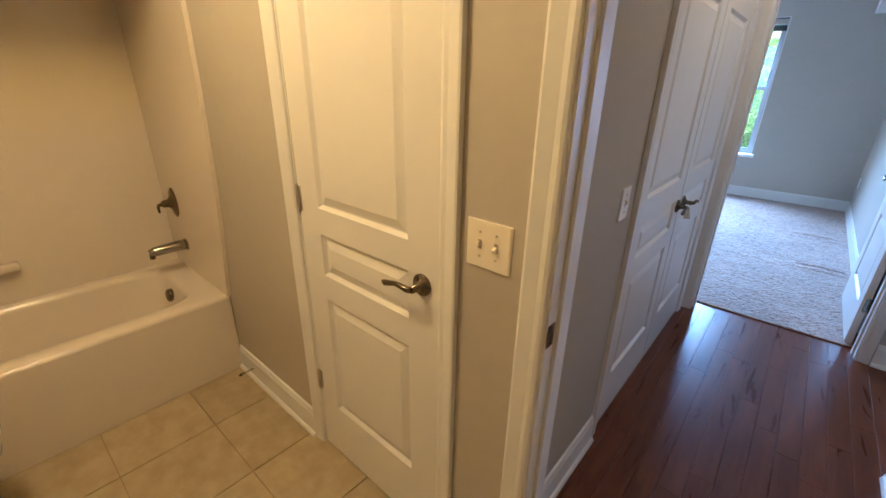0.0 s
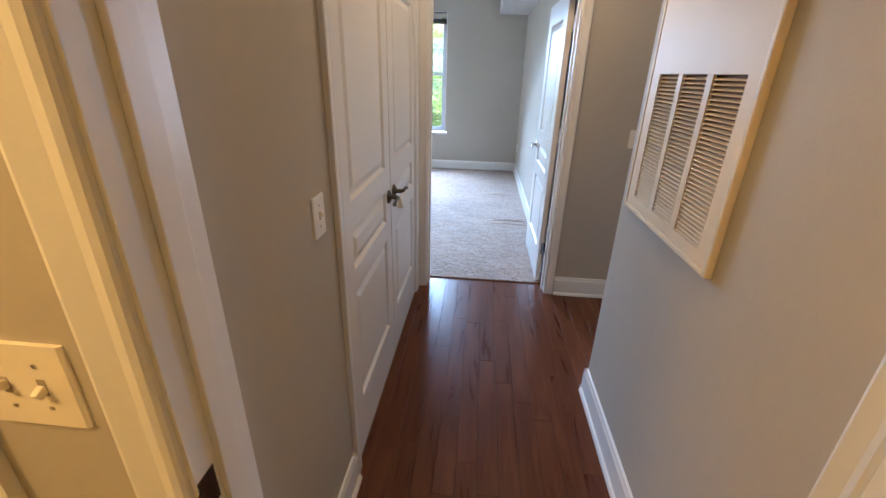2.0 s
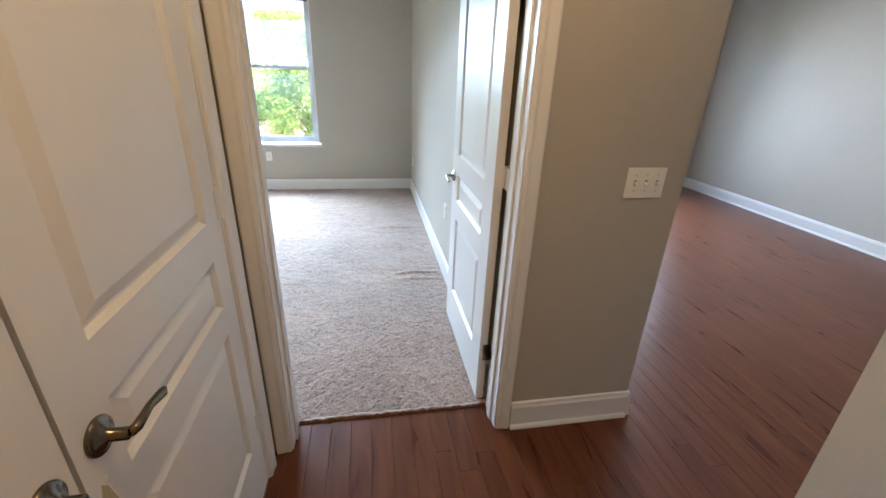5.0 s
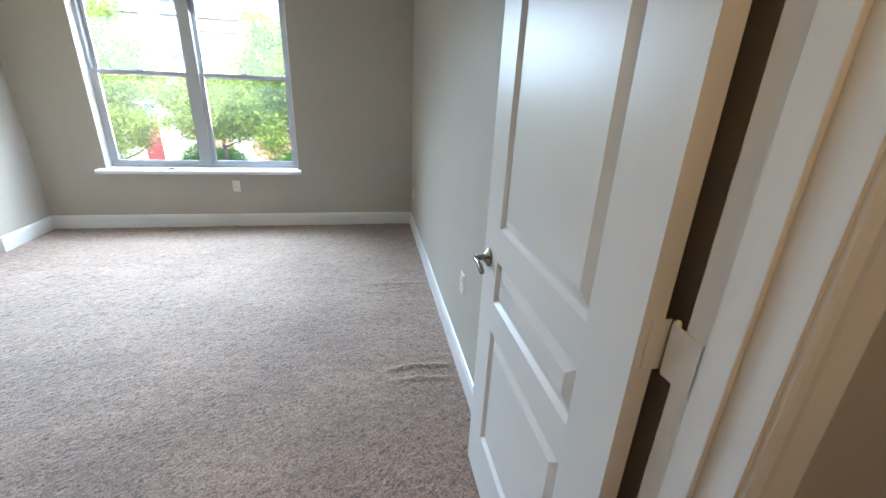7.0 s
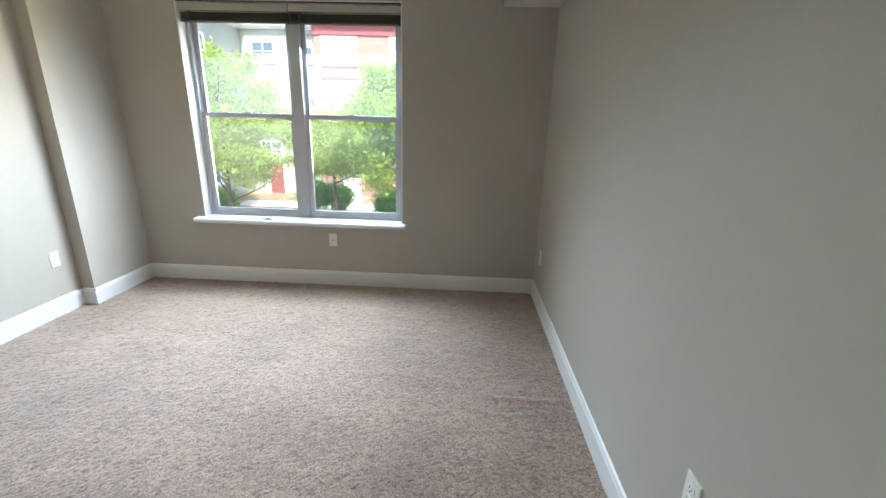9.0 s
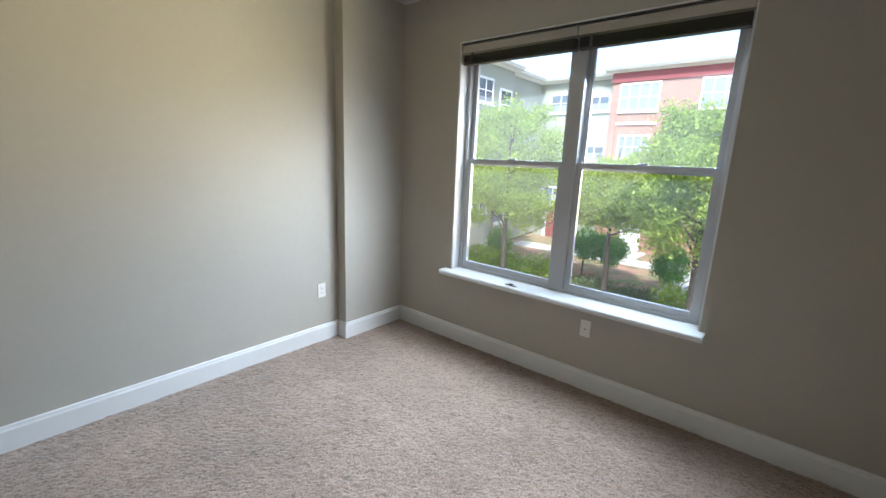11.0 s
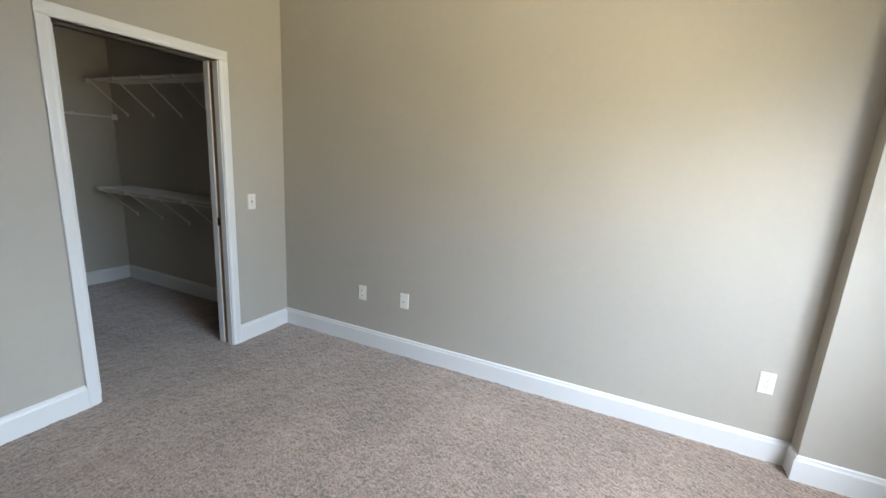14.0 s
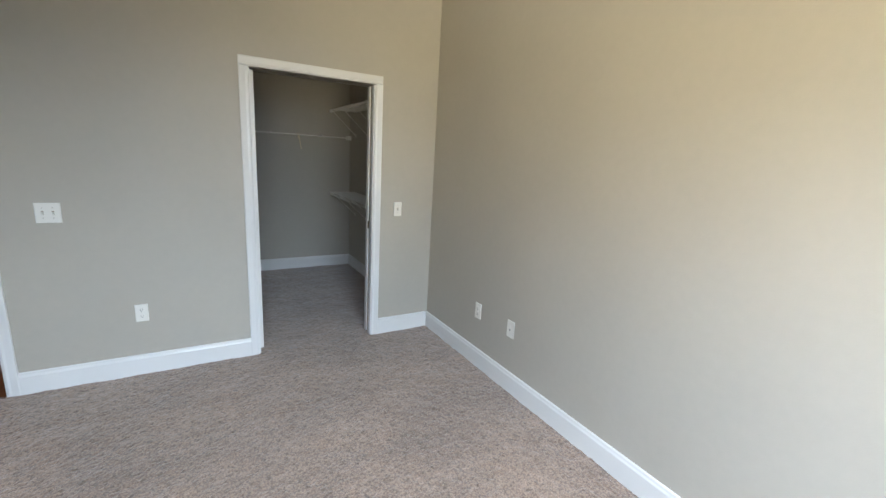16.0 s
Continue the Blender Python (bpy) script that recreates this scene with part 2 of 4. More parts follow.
def brickwork(name, c1, c2, mortar):
    """Brick courses for a facade that stays twenty metres off."""
    m = bpy.data.materials.new(name)
    m.use_nodes = True
    nt = m.node_tree
    n, l = nt.nodes, nt.links
    b = n["Principled BSDF"]
    b.inputs["Roughness"].default_value = 0.85
    co = n.new("ShaderNodeTexCoord").outputs["Object"]
    mp = n.new("ShaderNodeMapping")
    mp.inputs["Rotation"].default_value = (radians(-90), 0, 0)
    l.new(co, mp.inputs["Vector"])
    t = n.new("ShaderNodeTexBrick")
    t.inputs["Color1"].default_value, t.inputs["Color2"].default_value, t.inputs["Mortar"].default_value = (*c1, 1), (*c2, 1), (*mortar, 1)
    t.inputs["Scale"].default_value = 1.0
    t.inputs["Brick Width"].default_value, t.inputs["Row Height"].default_value, t.inputs["Mortar Size"].default_value = 0.21, 0.075, 0.008
    l.new(mp.outputs[0], t.inputs["Vector"])
    l.new(t.outputs["Color"], b.inputs["Base Color"])
    return m


WOOD, CARPET, GLASS = wood_floor(), carpet_pile(), glass_pane()
BRICK = brickwork("salmon_brick", (0.38, 0.165, 0.11), (0.32, 0.13, 0.09), (0.40, 0.33, 0.27))
REDBAND = material("red_painted_band", (0.27, 0.075, 0.08), 0.7, vary=0.08)
OLIVE = material("olive_stucco", (0.32, 0.325, 0.27), 0.9, vary=0.06, scale=0.8, bump=0.1)
CORNICE = material("white_cornice", (0.72, 0.72, 0.70), 0.6, vary=0.04)
PANE = material("reflecting_far_pane", (0.10, 0.13, 0.17), 0.08, spec=0.8)
SHUTTER = material("pale_blind_behind_pane", (0.24, 0.27, 0.29), 0.35)
LAWN = material("lawn_and_mulch", (0.17, 0.19, 0.07), 0.95, vary=0.25, scale=0.35, fine=0.35, fine_scale=7, tint=(0.36, 0.20, 0.14))
PAVE = material("pale_concrete_paving", (0.52, 0.49, 0.45), 0.85, vary=0.08, scale=1)
BARK = material("grey_brown_bark", (0.13, 0.10, 0.075), 0.95, vary=0.25, scale=14, bump=0.6, bump_scale=30)
REDDOOR = material("dull_red_door", (0.22, 0.05, 0.045), 0.5, vary=0.1)


def foliage(name, c1, c2):
    m = bpy.data.materials.new(name)
    m.use_nodes = True
    nt = m.node_tree
    n, l = nt.nodes, nt.links
    b = n["Principled BSDF"]
    b.inputs["Roughness"].default_value = 0.55
    geo = n.new("ShaderNodeNewGeometry")
    ramp = n.new("ShaderNodeValToRGB")
    e = ramp.color_ramp.elements
    e[0].color, e[1].color = (*c1, 1), (*c2, 1)
    l.new(geo.outputs["Random Per Island"], ramp.inputs["Fac"])
    l.new(ramp.outputs["Color"], b.inputs["Base Color"])
    tr = n.new("ShaderNodeBsdfTranslucent")
    l.new(ramp.outputs["Color"], tr.inputs["Color"])
    mix = n.new("ShaderNodeMixShader")
    mix.inputs[0].default_value = 0.5
    l.new(b.outputs[0], mix.inputs[1]), l.new(tr.outputs[0], mix.inputs[2])
    l.new(mix.outputs[0], n["Material Output"].inputs["Surface"])
    return m


LEAF = foliage("bright_green_leaves", (0.21, 0.31, 0.04), (0.46, 0.55, 0.10))
DULLLEAF = foliage("dull_olive_leaves", (0.12, 0.16, 0.06), (0.24, 0.27, 0.12))
BUSHLEAF = foliage("deep_green_leaves", (0.12, 0.30, 0.04), (0.26, 0.46, 0.08))

# ---- builders ----


def part(name, bm, mat, parent=None, label="", smooth=False):
    bmesh.ops.recalc_face_normals(bm, faces=bm.faces)
    if smooth:
        for f in bm.faces:
            f.smooth = True
    me = bpy.data.meshes.new(name)
    bm.to_mesh(me)
    bm.free()
    me.materials.append(mat)
    ob = new(name, me)
    if parent:
        ob.parent = parent
        ob.matrix_parent_inverse = Matrix.Identity(4)
    return tagged(ob, label)


def thing(name, m, label, category, group="", kind=""):
    ob = new(name)
    ob.empty_display_size = 0.05
    ob.matrix_world = m
    return tagged(ob, label, category, group, kind)


def box(bm, lo, hi, bevel=0.0):
    made = bmesh.ops.create_cube(bm, size=1)["verts"]
    for v in made:
        v.co = Vector([lo[i] + (v.co[i] + 0.5) * (hi[i] - lo[i]) for i in range(3)])
    if bevel:
        edges = list({e for v in made for e in v.link_edges})
        bmesh.ops.bevel(bm, geom=edges, offset=bevel, segments=2, profile=0.6, affect="EDGES")
    return bm


def boxes(*pairs, bevel=0.0):
    bm = bmesh.new()
    for lo, hi in pairs:
        box(bm, lo, hi, bevel)
    return bm


def prism(bm, origin, along, u, v, profile):
    """A profile of (u, v) pairs, drawn from origin along a vector."""
    o, a, u, v = (Vector(x) for x in (origin, along, u, v))
    ends = [[bm.verts.new(o + p * u + q * v + s * a) for p, q in profile] for s in (0, 1)]
    k = len(profile)
    for i in range(k):
        bm.faces.new((ends[0][i], ends[0][(i + 1) % k], ends[1][(i + 1) % k], ends[1][i]))
    bm.faces.new(ends[0]), bm.faces.new(ends[1][::-1])
    return bm


def lathe(bm, profile, m=Matrix.Identity(4), segments=24):
    """Turns (radius, height) pairs about z."""
    rings = []
    for r, h in profile:
        if r < 1e-6:
            rings.append([bm.verts.new(m @ Vector((0, 0, h)))])
        else:
            rings.append([bm.verts.new(m @ Vector((r * math.cos(a), r * math.sin(a), h))) for a in (2 * math.pi * i / segments for i in range(segments))])
    for a, b in zip(rings, rings[1:]):
        for i in range(segments):
            j = (i + 1) % segments
            if len(a) == 1 and len(b) > 1:
                bm.faces.new((a[0], b[i], b[j]))
            elif len(b) == 1 and len(a) > 1:
                bm.faces.new((a[i], a[j], b[0]))
            elif len(a) > 1:
                bm.faces.new((a[i], a[j], b[j], b[i]))
    return bm


def tube(bm, points, radii, sides=8):
    """A round bar along points, closed at both ends."""
    pts = [Vector(p) for p in points]
    rings = []
    for i, p in enumerate(pts):
        d = (pts[min(i + 1, len(pts) - 1)] - pts[max(i - 1, 0)]).normalized()
        a = d.orthogonal().normalized() if abs(d.z) > 0.95 else d.cross(Vector((0, 0, 1))).normalized()
        b = d.cross(a)
        r = radii[i] if hasattr(radii, "__len__") else radii
        rings.append([bm.verts.new(p + r * (math.cos(t) * a + math.sin(t) * b)) for t in (2 * math.pi * k / sides for k in range(sides))])
    for a, b in zip(rings, rings[1:]):
        for i in range(sides):
            j = (i + 1) % sides
            bm.faces.new((a[i], a[j], b[j], b[i]))
    bm.faces.new(rings[0][::-1]), bm.faces.new(rings[-1])
    return bm


def structure(name, bm, mat, label, category):
    return tagged(part(name, bm, mat), label, category, kind="structure")


# ---- the shell: walls, ceilings, floors ----
H = 2.78
DOOR_H = 2.05


def wall(name, lo, hi, label="greige painted plain wall"):
    return structure(name, boxes(*([(lo, hi)] if not isinstance(lo, list) else lo)), PAINT, label, "wall")


def wall_pieces(name, pairs, label):
    return structure(name, boxes(*pairs), PAINT, label, "wall")


wall_pieces("wall_bath_north", [
    ((-2.83, 0.69, 0), (-1.245, 0.81, H)), ((-0.555, 0.69, 0), (-0.254, 0.81, H)), ((0.674, 0.69, 0), (0.85, 0.81, H)),
    ((-1.245, 0.69, DOOR_H), (-0.555, 0.81, H)), ((-0.254, 0.69, DOOR_H), (0.674, 0.81, H))], "greige painted bathroom wall with two door openings")
wall_pieces("wall_bath_west", [((-2.95, -1.50, 0), (-2.83, 0.81, H))], "greige painted wall behind the bathtub")
wall_pieces("wall_bath_south", [((-2.83, -1.07, 0), (0.85, -0.95, H))], "greige painted plain bathroom wall")
wall_pieces("wall_bath_east", [((0.85, -1.50, 0), (0.97, 0.81, H))], "greige painted plain bathroom wall")
wall_pieces("wall_south", [((-3.205, -1.62, -0.1), (5.22, -1.50, H))], "greige painted plain outer wall")
wall_pieces("wall_hall_west", [
    ((-0.46, 0.81, 0), (-0.34, 1.585, H)), ((-0.46, 3.12, 0), (-0.34, 3.24, H)), ((-0.46, 1.585, DOOR_H), (-0.34, 3.12, H))], "greige painted hallway wall with a double door opening")
wall_pieces("wall_hall_east", [((0.728, 0.81, 0), (0.85, 2.17, H))], "greige painted hallway wall carrying a return grille")
wall_pieces("wall_bed_south", [
    ((-3.085, 3.24, 0), (-2.55, 3.38, H)), ((-1.645, 3.24, 0), (-0.276, 3.38, H)), ((0.658, 3.24, 0), (1.31, 3.38, H)),
    ((-2.55, 3.24, DOOR_H), (-1.645, 3.38, H)), ((-0.276, 3.24, DOOR_H), (0.658, 3.38, H))], "greige painted wall with bedroom and closet doorways")
wall_pieces("wall_west", [((-3.205, -1.50, -0.1), (-3.085, 7.59, H))], "greige painted long bedroom side wall")
wall_pieces("column_corner", [((-3.085, 6.952, 0), (-2.98, 7.59, H))], "greige painted shallow column in the bedroom corner")
WX0, WX1, WZ0, WZ1 = -2.375, -0.530, 0.628, 2.412
wall_pieces("wall_north", [
    ((-3.205, 7.59, -0.1), (WX0, 7.84, H)), ((WX1, 7.59, -0.1), (2.6, 7.84, H)), ((4.7, 7.59, -0.1), (5.22, 7.84, H)),
    ((WX0, 7.59, -0.1), (WX1, 7.84, 0.58)), ((WX0, 7.59, WZ1), (WX1, 7.84, H)),
    ((2.6, 7.59, -0.1), (4.7, 7.84, 0.35)), ((2.6, 7.59, 2.35), (4.7, 7.84, H))], "greige painted outer wall with window openings")
wall_pieces("wall_bed_east", [((0.69, 3.38, 0), (0.81, 7.59, H))], "greige painted bedroom wall behind the open door")
wall_pieces("wall_living_west", [((1.19, 3.38, 0), (1.31, 7.59, H))], "greige painted living room wall")
wall_pieces("wall_living_east", [((5.10, -1.50, -0.1), (5.22, 7.59, H))], "greige painted far living room wall")
wall_pieces("wall_closet_south", [((-3.085, 0.91, 0), (-0.98, 1.03, H))], "greige painted closet back wall")
wall_pieces("wall_closet_east", [((-1.10, 1.03, 0), (-0.98, 3.24, H))], "greige painted closet side wall")
structure("ceiling", boxes(((-3.205, -1.62, H), (5.22, 7.84, H + 0.2))), CEIL, "flat white painted ceiling", "ceiling")
structure("ceiling_soffit", boxes(((0.262, 3.38, 2.385), (0.69, 7.59, H))), CEIL, "white boxed soffit along the bedroom wall", "soffit")
structure("wall_tub_header", boxes(((-2.09, -0.83, 2.05), (-1.97, 0.69, H))), PAINT, "greige painted header above the bathtub", "wall")
structure("floor_slab", boxes(((-3.205, -1.62, -0.35), (5.22, 7.84, -0.1))), SLAB, "grey concrete floor slab", "floor")
structure("wall_tub_end", boxes(((-2.83, -0.95, 0), (-2.03, -0.83, H))), PAINT, "greige painted wall at the end of the bathtub", "wall")
structure("wall_storey_below", boxes(((-3.205, -1.62, -3.6), (5.22, 7.84, -0.35))), OLIVE, "olive stucco storey below the apartment", "wall")

floor_bath = structure("floor_bath", boxes(((-2.83, -1.50, -0.1), (0.85, 0.752, -0.006))), GROUT, "beige ceramic tiles with tan grout", "floor")
floor_wood = structure("floor_hall", boxes(((-0.98, 0.752, -0.1), (5.10, 3.385, -0.012)), ((0.97, -1.5, -0.1), (5.10, 0.752, -0.012)), ((0.81, 3.385, -0.1), (5.10, 7.59, -0.012))), GROUT, "dark reddish brown hardwood planks", "floor")


def carpet(name, x0, x1, y0, y1, cell, label, wrinkles=()):
    """A pile of uneven tufts: a fine sheet with noise at three sizes and a few pulled wrinkles."""
    nx, ny = int((x1 - x0) / cell) + 1, int((y1 - y0) / cell) + 1
    rng = np.random.default_rng(5)
    X, Y = np.meshgrid(np.linspace(x0, x1, nx), np.linspace(y0, y1, ny))

    def soft(a, k):
        for _ in range(k):
            a = (a + np.roll(a, 1, 0) + np.roll(a, -1, 0) + np.roll(a, 1, 1) + np.roll(a, -1, 1)) / 5
        return a / a.std()

    Z = 0.006 + 0.0012 * rng.standard_normal((ny, nx)) + 0.0008 * soft(rng.standard_normal((ny, nx)), 4) + 0.0012 * soft(rng.standard_normal((ny, nx)), 40)
    for wx, wy, half, bow, height in wrinkles:
        d = Y - (wy + bow * ((X - wx) / half) ** 2)
        Z += height * np.exp(-(d / 0.018) ** 2) * np.clip(1.2 - ((X - wx) / half) ** 2, 0, 1)
    Z -= 0.009 * np.exp(-((x1 - X) / 0.010) ** 2)
    XY = rng.uniform(-0.35, 0.35, (2, ny, nx)) * cell
    XY[:, 0, :] = XY[:, -1, :] = 0
    XY[:, :, 0] = XY[:, :, -1] = 0
    co = np.stack((X + XY[0], Y + XY[1], Z), -1).reshape(-1, 3)
    i = np.arange(ny * nx).reshape(ny, nx)
    quads = np.stack((i[:-1, :-1], i[:-1, 1:], i[1:, 1:], i[1:, :-1]), -1).reshape(-1, 4)
    me = bpy.data.meshes.new(name)
    me.from_pydata(co.tolist(), [], quads.tolist())
    me.materials.append(CARPET)
    return tagged(new(name, me), label, "carpet", kind="structure")


carpet("floor_bedroom_carpet", -3.085, 0.69, 3.388, 7.59, 0.0135, "beige brown cut pile carpet, slightly wrinkled near the door",
       ((0.47, 4.91, 0.22, -0.03, 0.012), (0.45, 4.80, 0.24, -0.025, 0.009), (0.42, 5.99, 0.22, 0.02, 0.010), (0.30, 5.86, 0.16, 0.015, 0.005)))
carpet("floor_closet_carpet", -3.085, -1.10, 1.03, 3.388, 0.018, "beige brown cut pile closet carpet")
structure("threshold_strip", prism(bmesh.new(), (-0.26, 3.372, -0.008), (0.90, 0, 0), (0, 1, 0), (0, 0, 1), [(0, 0), (0.028, 0), (0.028, 0.012), (0.018, 0.016), (0.004, 0.012)]), WOOD, "dark wooden threshold strip", "trim")

# ---- baseboards ----
SKIRT = [(0, 0), (0.016, 0), (0.016, 0.118), (0.011, 0.128), (0.009, 0.140), (0, 0.145)]
SHOE = [(0, 0), (0.030, 0), (0.029, 0.010), (0.024, 0.018), (0.0165, 0.022), (0.016, 0.118), (0.011, 0.128), (0.009, 0.140), (0, 0.145)]


def baseboard(p, q, out, profile=SKIRT):
    p, q = Vector((*p, 0)), Vector((*q, 0))
    structure("baseboard", prism(bmesh.new(), p, q - p, (*out, 0), (0, 0, 1), profile), TRIM, "white painted baseboard", "baseboard")


for p, q, out, prof in (
        ((-3.085, 3.38), (-3.085, 6.952), (1, 0), SKIRT), ((-3.069, 6.952), (-2.964, 6.952), (0, -1), SKIRT),
        ((-2.98, 6.952), (-2.98, 7.574), (1, 0), SKIRT), ((-2.98, 7.59), (0.69, 7.59), (0, -1), SKIRT),
        ((0.69, 3.45), (0.69, 7.574), (-1, 0), SKIRT), ((-3.069, 3.38), (-2.597, 3.38), (0, 1), SKIRT),
        ((-1.598, 3.38), (-0.330, 3.38), (0, 1), SKIRT),
        ((-3.085, 1.046), (-3.085, 3.24), (1, 0), SKIRT), ((-3.085, 1.03), (-1.10, 1.03), (0, 1), SKIRT),
        ((-1.10, 1.046), (-1.10, 3.24), (-1, 0), SKIRT), ((-3.069, 3.24), (-2.597, 3.24), (0, -1), SKIRT),
        ((-2.066, 0.69), (-1.304, 0.69), (0, -1), SHOE),
        ((-0.497, 0.69), (-0.312, 0.69), (0, -1), SHOE),
        ((-0.34, 0.83), (-0.34, 1.528), (1, 0), SHOE), ((0.728, 0.918), (0.728, 2.170), (-1, 0), SHOE), ((0.712, 2.17), (0.866, 2.17), (0, 1), SHOE),
        ((0.85, -0.95), (0.85, 0.66), (-1, 0), SHOE), ((-2.03, -0.95), (0.85, -0.95), (0, 1), SHOE),
        ((0.716, 3.24), (1.31, 3.24), (0, -1), SHOE), ((1.31, 3.224), (1.31, 7.59), (1, 0), SHOE),
        ((5.10, -1.5), (5.10, 7.574), (-1, 0), SHOE), ((1.326, 7.59), (5.10, 7.59), (0, -1), SHOE), ((0.85, 0.81), (0.85, 2.17), (1, 0), SHOE)):
    baseboard(p, q, out, prof)

# ---- doors ----
PANELS = ((0.262, 0.790), (0.890, 1.050), (1.145, 1.890))


def moulded_leaf(w, h, t, panels=PANELS, stile=0.118):
    """A moulded three-panel leaf: x 0..w, z 0..h, y 0..t; each face has sunk mouldings and raised fields."""
    bm = bmesh.new()
    zs = [0.0] + [z for p in panels for z in p] + [h]
    xs = [0.0, stile, w - stile, w]
    for y, s in ((0.0, 1), (t, -1)):
        def v(x, z, d=0.0):
            return bm.verts.new((x, y + s * d, z))
        for i in range(3):
            for k in range(len(zs) - 1):
                x0, x1, z0, z1 = xs[i], xs[i + 1], zs[k], zs[k + 1]
                if i == 1 and k % 2:
                    loops = []
                    for inset, d in ((0, 0), (0.003, 0.0035), (0.011, 0.0130), (0.017, 0.0130), (0.046, 0.0025)):
                        loops.append([v(x0 + inset, z0 + inset, d), v(x1 - inset, z0 + inset, d), v(x1 - inset, z1 - inset, d), v(x0 + inset, z1 - inset, d)])
                    for a, b in zip(loops, loops[1:]):
                        for j in range(4):
                            bm.faces.new((a[j], a[(j + 1) % 4], b[(j + 1) % 4], b[j]))
                    bm.faces.new(loops[-1])
                else:
                    bm.faces.new((v(x0, z0), v(x1, z0), v(x1, z1), v(x0, z1)))
    bmesh.ops.remove_doubles(bm, verts=bm.verts, dist=1e-5)
    c = [[bm.verts.new((x, y, z)) for x, z in ((0, 0), (w, 0), (w, h), (0, h))] for y in (0, t)]
    for j in range(4):
        bm.faces.new((c[0][j], c[0][(j + 1) % 4], c[1][(j + 1) % 4], c[1][j]))
    return bm


def lever_handle(parent, m, side, mat):
    """A round rose with a stepped edge and a waved lever; m puts z out of the door, x along the lever."""
    rose = part("door_handle", lathe(bmesh.new(), [(0.0, 0.0), (0.033, 0.0), (0.0335, 0.004), (0.031, 0.008), (0.0275, 0.0075), (0.0255, 0.011), (0.021, 0.0115), (0.0195, 0.015), (0.014, 0.017), (0.011, 0.020), (0.0105, 0.046), (0.0, 0.047)], m, 28), mat, parent, "metal rose with a lever", True)
    bm = bmesh.new()
    pts = [(0, 0, 0.047), (0.012 * side, 0.001, 0.052), (0.030 * side, 0.004, 0.054), (0.055 * side, 0.004, 0.053), (0.080 * side, -0.003, 0.052), (0.100 * side, -0.008, 0.052), (0.112 * side, -0.006, 0.052)]
    tube(bm, pts, [0.0085, 0.0095, 0.0080, 0.0072, 0.0085, 0.0095, 0.0045], 10)
    bm.transform(m)
    part("lever", bm, mat, rose, "waved metal lever", True)
    return rose


def hinge(parent, m, mat):
    """Two leaves and a knuckle with ball tips, along z."""
    bm = bmesh.new()
    lathe(bm, [(0, -0.052), (0.004, -0.050), (0.0045, -0.046), (0.0065, -0.045), (0.0065, 0.045), (0.0045, 0.046), (0.004, 0.050), (0, 0.052)], Matrix.Identity(4), 10)
    box(bm, (-0.020, 0.001, -0.045), (-0.002, 0.004, 0.045))
    box(bm, (0.002, 0.001, -0.045), (0.020, 0.004, 0.045))
    bm.transform(m)
    part("hinge", bm, mat, parent, "metal butt hinge")


CASE = [(0, 0), (0.062, 0), (0.062, 0.017), (0.056, 0.019), (0.040, 0.016), (0.024, 0.013), (0.012, 0.014), (0.004, 0.011), (0, 0.007)]


def casings(parent, a, b, plane, out, axis, head=DOOR_H, reveal=0.006, floor_z=0.0, cut=(0, 0)):
    """Side and head casings round an opening from a to b along an axis ('x' or 'y'), on the wall face at plane."""
    u = Vector((1, 0, 0)) if axis == "x" else Vector((0, 1, 0))
    o = Vector((0, out, 0)) if axis == "x" else Vector((out, 0, 0))

    def at(s, z):
        return Vector((s, plane, z)) if axis == "x" else Vector((plane, s, z))
    lo, hi = a - reveal, b + reveal
    prof = CASE if not cut[0] else [(min(p, 0.062 - cut[0]), q) for p, q in CASE]
    part("casing", prism(bmesh.new(), at(lo, floor_z), (0, 0, head - floor_z + reveal), -u, o, prof), TRIM, parent, "white moulded casing")
    prof = CASE if not cut[1] else [(min(p, 0.062 - cut[1]), q) for p, q in CASE]
    part("casing", prism(bmesh.new(), at(hi, floor_z), (0, 0, head - floor_z + reveal), u, o, prof), TRIM, parent, "white moulded casing")
    part("casing", prism(bmesh.new(), at(lo - 0.062 + cut[0], head + reveal), u * (hi - lo + 0.124 - cut[0] - cut[1]), (0, 0, 1), o, CASE), TRIM, parent, "white moulded casing")


def jambs(parent, a, b, d0, d1, axis, head=DOOR_H, stop=None, thick=0.014):
    """Side and head linings of an opening, with a stop."""
    def pair(s0, s1, e0, e1, z0, z1):
        return ((s0, e0, z0), (s1, e1, z1)) if axis == "x" else ((e0, s0, z0), (e1, s1, z1))
    for s0, s1, t0, t1 in ((a - 0.006 - thick + 0.006, a, a, a + 0.010), (b, b + thick, b - 0.010, b)):
        bm = boxes(pair(s0, s1, d0, d1, 0, head), bevel=0.001)
        if stop:
            box(bm, *pair(t0, t1, stop[0], stop[1], 0, head - 0.012), bevel=0.002)
        part("jamb", bm, TRIM, parent)
    bm = boxes(pair(a - thick, b + thick, d0, d1, head, head + thick), bevel=0.001)
    if stop:
        box(bm, *pair(a, b, stop[0], stop[1], head - 0.010, head), bevel=0.002)
    part("jamb", bm, TRIM, parent)


def place(ob, m):
    ob.matrix_basis = m
    return ob


